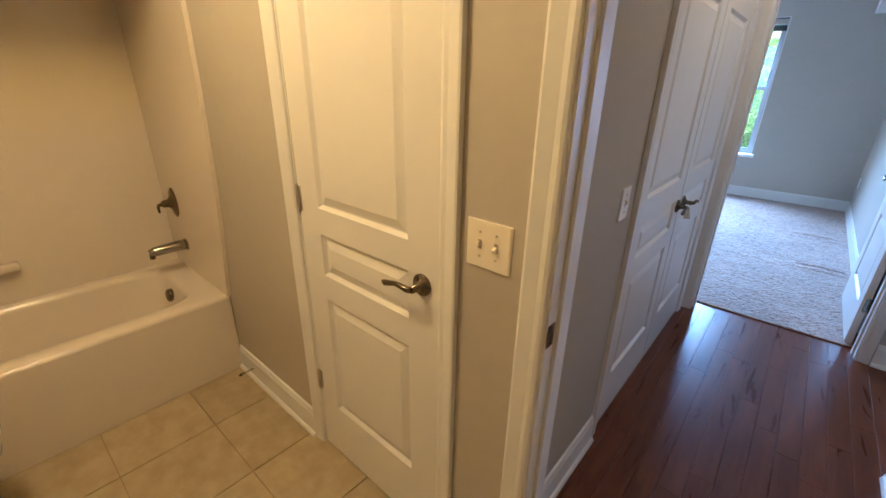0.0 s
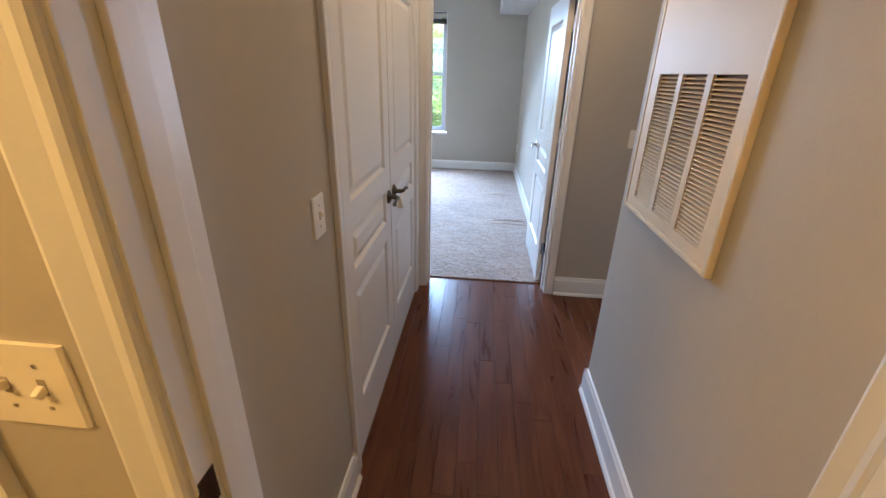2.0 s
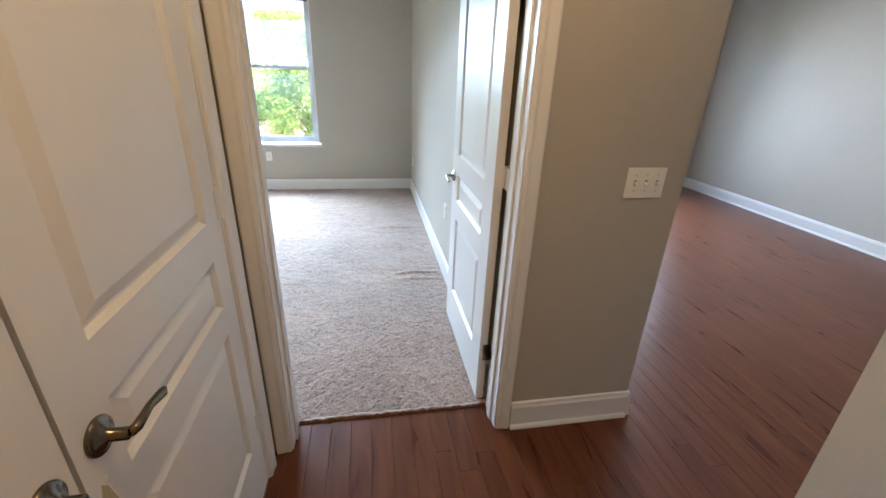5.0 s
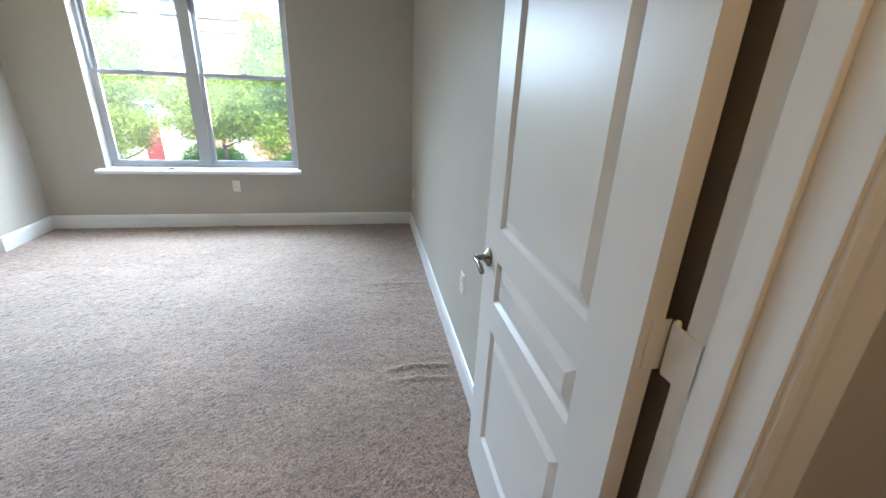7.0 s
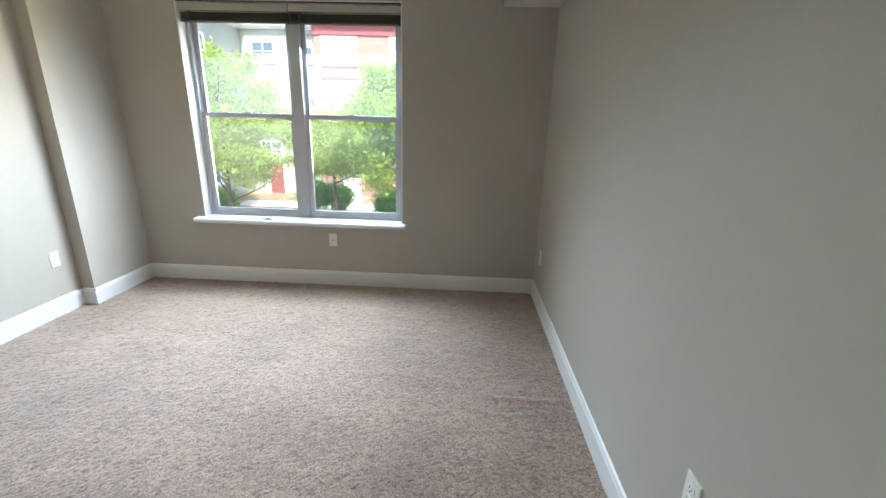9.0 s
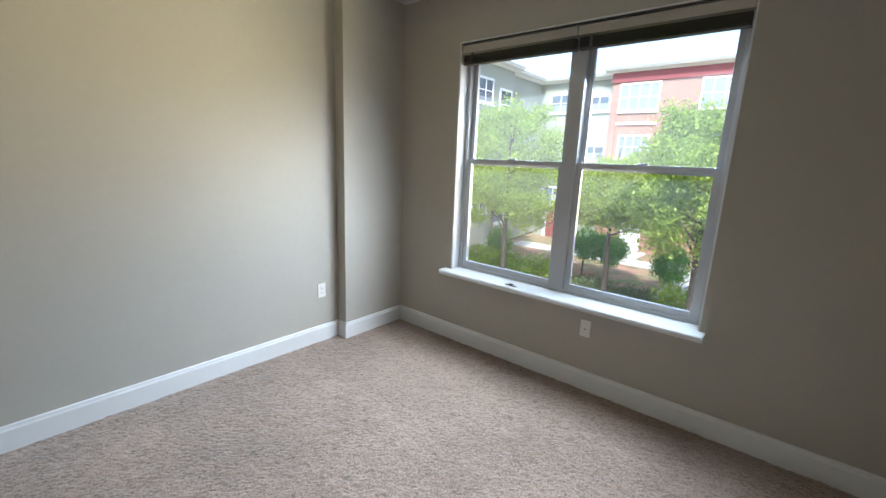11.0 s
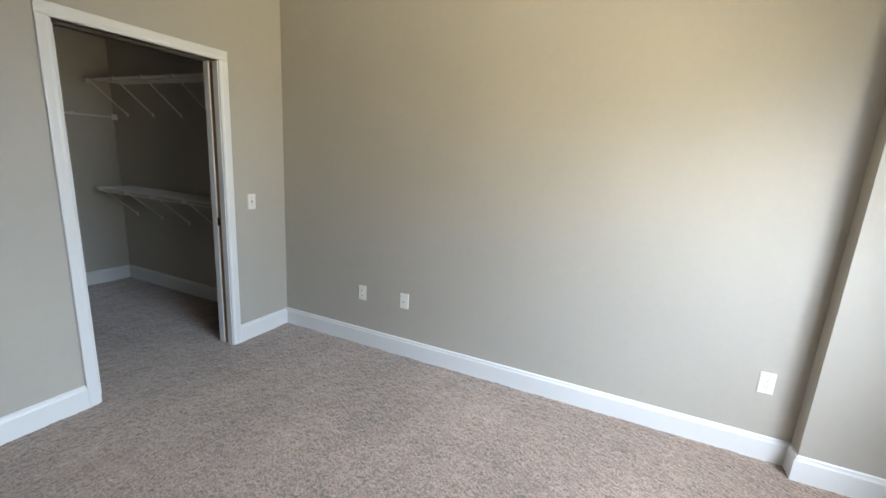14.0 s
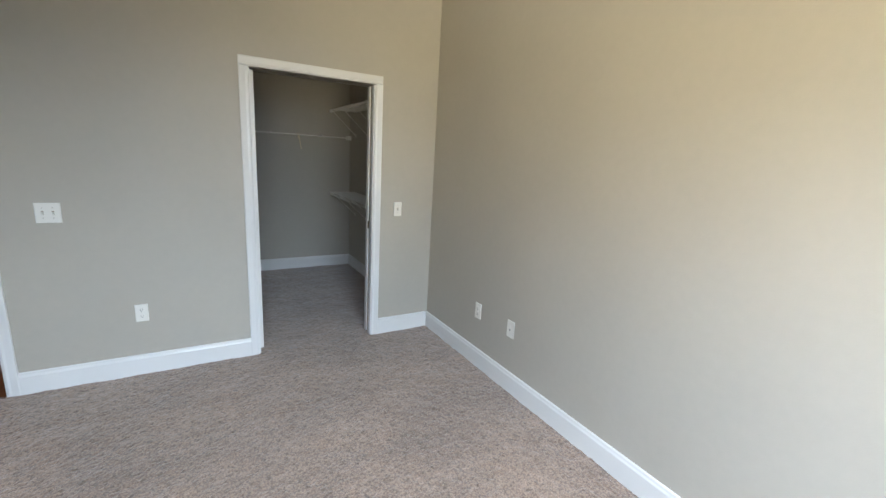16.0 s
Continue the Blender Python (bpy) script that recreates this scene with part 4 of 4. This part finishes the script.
part("outlet_lip", tube(bmesh.new(), [(-0.015, -0.180, -0.016), (-0.015, -0.182, -0.044)], 0.014, 14), BRONZE, spout, smooth=True)

toilet = thing("toilet", pose(-1.80, -0.95, 0), "white ceramic toilet beside the bathtub", "toilet")
bm = loft(bmesh.new(), [squircle(0, 0.30, 0.105, 0.24, 3, 0.0), squircle(0, 0.30, 0.10, 0.22, 3, 0.06), squircle(0, 0.33, 0.10, 0.20, 2.6, 0.18), squircle(0, 0.44, 0.165, 0.255, 2.3, 0.33), squircle(0, 0.455, 0.180, 0.250, 2.2, 0.385), squircle(0, 0.455, 0.135, 0.20, 2.2, 0.388), squircle(0, 0.44, 0.09, 0.13, 2.2, 0.25)])
part("bowl", bm, ACRYL, toilet, smooth=True)
bm = loft(bmesh.new(), [squircle(0, 0.455, 0.183, 0.254, 2.2, 0.390), squircle(0, 0.455, 0.188, 0.259, 2.2, 0.400), squircle(0, 0.455, 0.180, 0.250, 2.2, 0.412), squircle(0, 0.455, 0.175, 0.245, 2.2, 0.430), squircle(0, 0.455, 0.12, 0.18, 2.2, 0.440)])
part("seat_lid", bm, ACRYL, toilet, smooth=True)
part("tank", boxes(((-0.21, 0.0, 0.37), (0.21, 0.185, 0.72)), bevel=0.02), ACRYL, toilet)
part("tank_lid", boxes(((-0.222, 0.0, 0.722), (0.222, 0.197, 0.755)), bevel=0.010), ACRYL, toilet)
part("flush_lever", tube(bmesh.new(), [(-0.15, 0.186, 0.66), (-0.15, 0.205, 0.66), (-0.09, 0.210, 0.655)], [0.010, 0.008, 0.006], 8), CHROME, toilet)

stop = thing("door_stop", pose(-1.905, 0.674, 0.070), "thin dark spring door stop on the baseboard", "door stop")
bm = bmesh.new()
tube(bm, [(0.0045 * math.cos(i * 1.05), -0.002 - 0.064 * i / 60, 0.0045 * math.sin(i * 1.05)) for i in range(61)], 0.0016, 5)
part("spring", bm, BRONZE, stop)
part("tip", lathe(bmesh.new(), [(0, 0), (0.007, 0), (0.0075, 0.008), (0.005, 0.014), (0, 0.015)], pose(0, -0.065, 0, 90), 12), RUBBER, stop)
cl = thing("ceiling_light", pose(-1.16, -0.12, H), "round frosted bathroom ceiling light, switched on", "ceiling light")
part("base_ring", lathe(bmesh.new(), [(0, 0), (0.17, 0), (0.17, -0.03), (0.155, -0.035), (0, -0.035)], Matrix.Identity(4), 32), NICKEL, cl)
GLOW = bpy.data.materials.new("frosted_glowing_glass")
GLOW.use_nodes = True
GLOW.node_tree.nodes["Principled BSDF"].inputs["Emission Color"].default_value = (1, 0.72, 0.42, 1)
GLOW.node_tree.nodes["Principled BSDF"].inputs["Emission Strength"].default_value = 2.5
part("diffuser", lathe(bmesh.new(), [(0.150, -0.036), (0.145, -0.065), (0.115, -0.095), (0.06, -0.112), (0, -0.116)], Matrix.Identity(4), 32), GLOW, cl, smooth=True)

tagged(copy_thing(cl, pose(0.28, 2.35, H)), "round frosted hallway ceiling light, switched on")

# ---- closet shelves ----


def wire_shelf(z, y0, y1, label):
    ob = thing("wire_shelf", pose(-3.085, y0, z), label, "shelf", "closet wire shelves")
    n = y1 - y0
    for x, zz, r in ((0.012, 0, 0.0035), (0.12, -0.004, 0.003), (0.22, -0.004, 0.003), (0.318, 0, 0.004), (0.322, -0.030, 0.004)):
        part("rail", tube(bmesh.new(), [(x, 0, zz), (x, n, zz)], r, 6), WIRE, ob)
    bm = bmesh.new()
    for k in range(int(n / 0.026)):
        y = 0.01 + k * 0.026
        tube(bm, [(0.010, y, 0.003), (0.316, y, 0.003), (0.323, y, -0.006), (0.324, y, -0.030)], 0.0018, 4)
    tagged(part("wire_deck", bm, WIRE, ob), kind="stuff")
    for k in range(max(2, int(n / 0.42))):
        y = 0.05 + k * 0.42
        part("brace", tube(bmesh.new(), [(0.300, y, -0.004), (0.290, y, -0.020), (0.004, y, -0.285)], 0.0055, 6), WIRE, ob)
        part("clip", boxes(((0.298, y - 0.010, -0.036), (0.330, y + 0.010, 0.006)), bevel=0.002), WIRE, ob)
        part("wall_foot", boxes(((0.0, y - 0.010, -0.305), (0.008, y + 0.010, -0.268)), bevel=0.001), WIRE, ob)
    return ob


wire_shelf(2.030, 1.235, 3.20, "white coated wire shelf high on the closet wall")
wire_shelf(1.030, 1.235, 3.20, "white coated wire shelf low on the closet wall")
rod = thing("closet_rod", pose(-3.05, 1.085, 1.715), "thin white closet rod along the back wall", "closet rod")
part("bar", tube(bmesh.new(), [(-0.02, 0, 0), (1.90, 0, 0)], 0.0095, 10), WIRE, rod)
part("end_socket", boxes(((-0.034, -0.054, -0.026), (0.018, 0.018, 0.028)), bevel=0.004), PLASTIC, rod)
for x in (0.34, 0.95, 1.55):
    part("bracket", boxes(((x - 0.008, -0.054, -0.004), (x + 0.008, 0.012, 0.022)), bevel=0.002), WIRE, rod)
strap = thing("hanging_strap", pose(-2.42, 1.085, 1.715), "pale strap hanging from the closet rod", "strap")
part("band", tube(bmesh.new(), [(-0.03, 0.002, -0.168), (-0.018, 0.003, -0.10), (-0.004, 0.006, -0.03), (0, 0.010, 0.004), (0, 0.0, 0.0125), (0.004, -0.010, 0.0), (0.004, -0.008, -0.04)], 0.006, 6), CREAM, strap)
part("loop", tube(bmesh.new(), [(0.012 * math.cos(a), 0, 0.012 * math.sin(a)) for a in (0.52 * i for i in range(13))], 0.0022, 5), CREAM, strap)

# ---- outdoors ----
G = -3.6
bm = bmesh.new()
prism(bm, (-300, -300, G - 0.2), (600, 0, 0), (0, 1, 0), (0, 0, 1), [(0, 0), (600, 0), (600, 0.2), (0, 0.2)])
structure("ground", bm, LAWN, "green lawn with brown mulch beds", "ground")
structure("pavement", boxes(((-13.5, 27.6, G), (22, 29.2, G + 0.03)), ((-3.9, 22.6, G), (-2.9, 27.6, G + 0.03)), ((-8.6, 29.2, G), (-6.4, 31.6, G + 0.04))), PAVE, "pale concrete walkway before the building", "pavement")

bld = thing("apartment_building", pose(0, 0, 0), "three-storey brick and olive stucco apartment building with white cornice", "building")
part("brick_wall", boxes(((-9.7, 32.0, G), (26, 44, 6.44))), BRICK, bld, "salmon brick facade")
part("red_band", boxes(((-9.74, 31.90, 6.44), (26, 44, 6.98))), REDBAND, bld, "dark red painted band")
part("cornice", prism(bmesh.new(), (-10.1, 44, 6.98), (36.3, 0, 0), (0, -1, 0), (0, 0, 1), [(0, 0), (12.2, 0), (12.3, 0.08), (12.5, 0.12), (12.6, 0.26), (0, 0.30)]), CORNICE, bld, "white cornice")
part("stucco_wall", boxes(((-14.6, 32.3, G), (-9.7, 44, 6.75))), OLIVE, bld, "olive stucco wall")
part("cornice", prism(bmesh.new(), (-14.7, 44, 6.75), (4.95, 0, 0), (0, -1, 0), (0, 0, 1), [(0, 0), (11.8, 0), (11.95, 0.10), (12.15, 0.14), (12.25, 0.30), (0, 0.32)]), CORNICE, bld, "white cornice")
part("stucco_wing", boxes(((-26, 4, G), (-14.1, 27.7, 6.75)), ((-26, 27.7, G), (-14.6, 44, 6.75))), OLIVE, bld, "olive stucco wing")
for y0, y1, x in ((3.5, 28.1, -14.1), (28.1, 44, -14.6)):
    part("cornice", prism(bmesh.new(), (x - 11.9, y0, 6.75), (0, y1 - y0, 0), (1, 0, 0), (0, 0, 1), [(0, 0), (12.0, 0), (12.15, 0.10), (12.35, 0.14), (12.45, 0.30), (0, 0.32)]), CORNICE, bld, "white cornice")
for k in range(5):
    x = -9.55 + 4.3 * k
    part("pier", boxes(((x, 31.86, G), (x + 0.02 + 0.28, 32.0, 4.9)), ((x + 2.62, 31.86, G), (x + 2.92, 32.0, 4.9))), BRICK, bld, "brick pier")
    part("string_course", boxes(((x + 0.30, 31.90, 3.98), (x + 2.62, 32.0, 4.14)), bevel=0.01), CORNICE, bld, "pale stone band")
    part("string_course", boxes(((x + 0.30, 31.90, 1.05), (x + 2.62, 32.0, 1.20)), bevel=0.01), CORNICE, bld, "pale stone band")


def far_window(m, w, h, cols, rows, blind=0.0):
    """A window in a facade: frame with sill and bars, dark panes, perhaps a white blind; x along the wall, y out of it, z up."""
    bm = boxes(((0, -0.02, 0), (0.09, 0.07, h)), ((w - 0.09, -0.02, 0), (w, 0.07, h)), ((0.09, -0.02, 0), (w - 0.09, 0.07, 0.09)), ((0.09, -0.02, h - 0.12), (w - 0.09, 0.07, h)), ((-0.06, -0.02, -0.10), (w + 0.06, 0.12, 0.0)))
    for i in range(1, cols):
        box(bm, (w * i / cols - 0.03, -0.02, 0.09), (w * i / cols + 0.03, 0.055, h - 0.12))
    for i in range(1, rows):
        box(bm, (0.09, -0.02, h * i / rows - 0.025), (w - 0.09, 0.05, h * i / rows + 0.025))
    bm.transform(m)
    f = part("window", bm, CORNICE, bld, "white framed window")
    bm = boxes(((0.05, -0.03, 0.05), (w - 0.05, 0.02, h - 0.05)))
    bm.transform(m)
    part("pane", bm, PANE, f, "dark reflecting panes")
    if blind:
        bm = boxes(((0.10, 0.021, 0.10), (w - 0.10, 0.026, 0.10 + (h - 0.2) * blind)))
        bm.transform(m)
        part("blind", bm, SHUTTER, f, "white blind")


for k in range(5):
    x = -9.24 + 4.3 * k
    far_window(pose(x + 2.28, 32.0, 4.76, 0, 0, 180), 2.28, 1.62, 4, 2, 1.0)
    far_window(pose(x + 2.05, 32.0, 2.0, 0, 0, 180), 1.83, 1.40, 4, 2, 1.0)
    far_window(pose(x + 2.05, 32.0, -2.3, 0, 0, 180), 1.1, 1.9, 2, 3, 0.7)
    far_window(pose(x + 3.75, 32.0, 2.0, 0, 0, 180), 0.8, 1.5, 1, 2)
for z in (4.86, 1.8, -1.3):
    far_window(pose(-12.37, 32.3, z, 0, 0, 180), 1.5, 1.25, 2, 2, 0.4)
    far_window(pose(-9.85, 32.3, z, 0, 0, 180), 1.35, 1.0, 2, 1, 0.5)
    for y, h in ((16.0, 1.35), (20.0, 1.35), (24.0, 1.35)):
        far_window(pose(-14.1, y + 1.5, z - 0.2, 0, 0, -90), 1.5, h, 2, 2, 0.2)
    far_window(pose(-14.1, 27.5, z - 0.95, 0, 0, -90), 1.3, 1.75, 1, 2)
for x, mat in ((-13.4, REDDOOR), (-7.9, CORNICE), (-3.5, CORNICE), (1.2, REDDOOR)):
    y = 32.3 if x < -9.7 else 32.0
    d = part("door", boxes(((x, y - 0.06, G), (x + 1.0, y + 0.02, G + 2.1)), ((x + 0.15, y - 0.08, G + 0.3), (x + 0.85, y - 0.05, G + 0.95)), ((x + 0.15, y - 0.08, G + 1.1), (x + 0.85, y - 0.05, G + 1.95)), bevel=0.01), mat, bld)
    part("surround", boxes(((x - 0.25, y - 0.12, G), (x, y + 0.02, G + 2.35)), ((x + 1.0, y - 0.12, G), (x + 1.25, y + 0.02, G + 2.35)), ((x - 0.35, y - 0.35, G + 2.35), (x + 1.35, y + 0.02, G + 2.6))), CORNICE, d, "white door surround")


def leaves(name, centres, per, spread, size, seed, mat, parent):
    """Many small folded leaves about clump centres, each an island of its own."""
    rng = np.random.default_rng(seed)
    c = np.repeat(np.array(centres), per, 0)
    n = len(c)
    p = c + rng.normal(0, 1, (n, 3)) * np.array(spread) * 0.5
    a = rng.normal(0, 1, (n, 3))
    a /= np.linalg.norm(a, axis=1)[:, None]
    b = np.cross(a, rng.normal(0, 1, (n, 3)))
    b /= np.linalg.norm(b, axis=1)[:, None]
    s = size * rng.uniform(0.6, 1.3, (n, 1))
    nrm = np.cross(a, b) * s * 0.15
    v = np.stack((p - a * s, p + b * s * 0.45 + nrm, p + a * s, p - b * s * 0.45 + nrm), 1).reshape(-1, 3)
    i = np.arange(n)[:, None] * 4
    f = np.concatenate((i + np.array([[0, 1, 2]]), i + np.array([[0, 2, 3]])), 0)
    me = bpy.data.meshes.new(name)
    me.from_pydata(v.tolist(), [], f.tolist())
    me.materials.append(mat)
    ob = new(name, me)
    ob.parent = parent
    return ob


def tree(x, y, top, r, seed, low=0.36):
    rng = random.Random(seed)
    ob = thing("tree", pose(x, y, G), "young broadleaf tree with a loose bright green crown", "tree", "courtyard trees")
    h = top - G
    base = h * low
    lean = rng.uniform(-0.15, 0.15)
    trunk = [(0, 0, 0), (lean * 0.3, 0, h * 0.2), (lean, 0.05, h * 0.45), (lean * 0.6, 0, h * 0.7), (lean, 0, h * 0.9)]
    part("trunk", tube(bmesh.new(), trunk, [0.13, 0.10, 0.075, 0.045, 0.015], 9), BARK, ob, smooth=True)
    cen = []
    for k in range(11):
        a, z0 = 2.4 * k + rng.uniform(-0.3, 0.3), h * (low - 0.06 + 0.045 * k)
        reach = r * rng.uniform(0.55, 0.95) * (1.0 - 0.05 * k)
        tip = (lean + reach * math.cos(a), reach * math.sin(a), z0 + h * rng.uniform(0.10, 0.2))
        part("limb", tube(bmesh.new(), [(lean * 0.8, 0, z0), (lean + 0.5 * reach * math.cos(a), 0.5 * reach * math.sin(a), z0 + h * 0.07), tip], [0.045, 0.028, 0.008], 6), BARK, ob, smooth=True)
    while len(cen) < 185:
        u, v_, w = (rng.uniform(-1, 1) for _ in range(3))
        d = u * u + v_ * v_ + w * w
        if d < 1 and d > 0.12:
            bumpy = 0.80 + 0.28 * noise.noise(Vector((u * 1.7 + seed, v_ * 1.7, w * 1.7)))
            narrow = 1.0 - 0.30 * max(w, 0)
            cen.append((lean + u * r * bumpy * narrow, v_ * r * bumpy * narrow, base + (h - base) * (0.5 + 0.5 * w * min(bumpy + 0.14, 1.0))))
    leaves("crown", cen, 270, (0.46, 0.46, 0.34), 0.064, seed, LEAF, ob)


tree(-9.2, 19.8, 4.25, 3.4, 3, 0.29)
tree(-2.0, 18.6, 3.25, 3.1, 8, 0.40)
tree(-5.2, 20.8, 1.7, 2.1, 14, 0.54)
tree(3.2, 19.5, 4.0, 2.5, 21)
tree(-13.0, 24.5, 3.2, 1.9, 33)


def topiary(x, y, r, z, seed):
    ob = thing("topiary_bush", pose(x, y, G), "round clipped deep green bush on a short stem", "bush", "clipped round bushes")
    part("stem", tube(bmesh.new(), [(0, 0, 0), (0.02, 0, z - G)], [0.05, 0.03], 7), BARK, ob)
    rng = random.Random(seed)
    cen = []
    while len(cen) < 90:
        u = Vector([rng.gauss(0, 1) for _ in range(3)]).normalized() * r * rng.uniform(0.55, 0.92)
        cen.append((u.x, u.y, u.z + z - G))
    leaves("crown", cen, 75, (0.24, 0.24, 0.24), 0.05, seed, BUSHLEAF, ob)


topiary(-7.35, 24.0, 0.84, -2.15, 1)
topiary(-6.25, 24.3, 0.80, -2.25, 2)
topiary(-3.5, 23.5, 0.80, -2.35, 3)
topiary(-12.1, 24.0, 0.75, -2.75, 4)
for x, y, w, s in ((-11.6, 17.2, 1.1, 1), (-10.2, 17.0, 1.0, 2), (-8.9, 17.3, 1.0, 3), (-7.7, 17.5, 0.9, 4), (-12.9, 18.0, 1.0, 5), (-2.4, 14.6, 0.9, 6), (-11.3, 21.2, 1.1, 7), (-10.1, 21.0, 1.0, 8), (-9.1, 21.2, 1.0, 9), (-8.2, 21.8, 0.9, 10), (-2.5, 20.9, 1.0, 11)):
    ob = thing("hedge_shrub", pose(x, y, G), "low loose yellow-green hedge shrub", "shrub", "hedge shrubs")
    rng = random.Random(s)
    part("stem", tube(bmesh.new(), [(0, 0, 0), (0.03, 0.02, 0.5)], [0.04, 0.02], 6), BARK, ob)
    leaves("crown", [(rng.uniform(-w, w) * 0.7, rng.uniform(-0.6, 0.6), rng.uniform(0.2, 0.95)) for _ in range(60)], 36, (0.3, 0.3, 0.22), 0.07, s, LEAF, ob)
for x, y, w, s in ((-6.1, 21.7, 0.8, 21), (-5.1, 21.3, 0.9, 22), (-4.2, 21.5, 0.8, 23)):
    ob = thing("hedge_shrub", pose(x, y, G), "low loose deep green hedge shrub in mulch", "shrub", "hedge shrubs")
    rng = random.Random(s)
    part("stem", tube(bmesh.new(), [(0, 0, 0), (0.03, 0.02, 0.4)], [0.04, 0.02], 6), BARK, ob)
    leaves("crown", [(rng.uniform(-w, w) * 0.7, rng.uniform(-0.5, 0.5), rng.uniform(0.10, 0.45)) for _ in range(40)], 30, (0.3, 0.3, 0.2), 0.06, s, DULLLEAF, ob)

bm = bmesh.new()
rng = random.Random(4)
tube(bm, [(-0.236 + 0.0145 * i, 3.394 + rng.uniform(-0.004, 0.003), 0.006 + rng.uniform(-0.002, 0.003)) for i in range(60)], [rng.uniform(0.005, 0.009) for _ in range(60)], 6)
structure("carpet_edge", bm, material("pale_cut_carpet_edge", (0.52, 0.44, 0.38), 0.95, vary=0.2, scale=60, bump=0.8, bump_scale=300), "pale frayed carpet edge at the threshold", "carpet")

# ---- floor pieces ----


def slab(name, x0, y0, x1, y1, z0, z1, cham, mat, parent):
    """A floor piece with chamfered upper edges."""
    c = cham
    v = [(x0, y0, z0), (x1, y0, z0), (x1, y1, z0), (x0, y1, z0), (x0, y0, z1 - c), (x1, y0, z1 - c), (x1, y1, z1 - c), (x0, y1, z1 - c), (x0 + c, y0 + c, z1), (x1 - c, y0 + c, z1), (x1 - c, y1 - c, z1), (x0 + c, y1 - c, z1)]
    f = [(8, 9, 10, 11)] + [(a + i, a + (i + 1) % 4, a + 4 + (i + 1) % 4, a + 4 + i) for a in (0, 4) for i in range(4)]
    me = bpy.data.meshes.new(name)
    me.from_pydata(v, [], f)
    me.materials.append(mat)
    ob = new(name, me)
    ob.parent = parent
    return ob


T = 0.385
for i in range(-3, 7):
    for j in range(-4, 2):
        x0, y0 = -1.34 + (i - 1) * T, 0.385 + j * T
        x1, y1 = min(x0 + T, 0.85), min(y0 + T, 0.752)
        x0, y0 = max(x0, -2.066), max(y0, -0.95)
        if x1 - x0 > 0.02 and y1 - y0 > 0.02:
            slab("tile", x0 + 0.002, y0 + 0.002, x1 - 0.002, y1 - 0.002, -0.006, 0.0, 0.0015, TILE, floor_bath)

rng = random.Random(12)
W = 0.0907
for k in range(61):
    x0 = -0.3825 + k * W
    x0, x1 = max(x0, -0.34), min(x0 + W, 5.10)
    if x1 - x0 < 0.01:
        continue
    y = 0.752 if x0 < 0.97 else -1.5
    y -= rng.uniform(0, 0.9)
    end = 3.385 if x1 < 1.31 else 7.59
    while y < end:
        n = rng.choice((0.62, 0.85, 1.1, 1.3)) * (1 if x0 < 1.4 else 1.35)
        a, b = max(y, 0.752 if x0 < 0.97 else -1.5), min(y + n, end)
        y += n
        if b - a > 0.02:
            slab("plank", x0 + 0.0004, a + 0.0003, x1 - 0.0004, b - 0.0003, -0.012, rng.uniform(-0.0004, 0.0), 0.0007, WOOD, floor_wood)
slab("threshold", -0.236, 0.735, 0.660, 0.760, -0.004, 0.006, 0.004, WOOD, floor_wood)
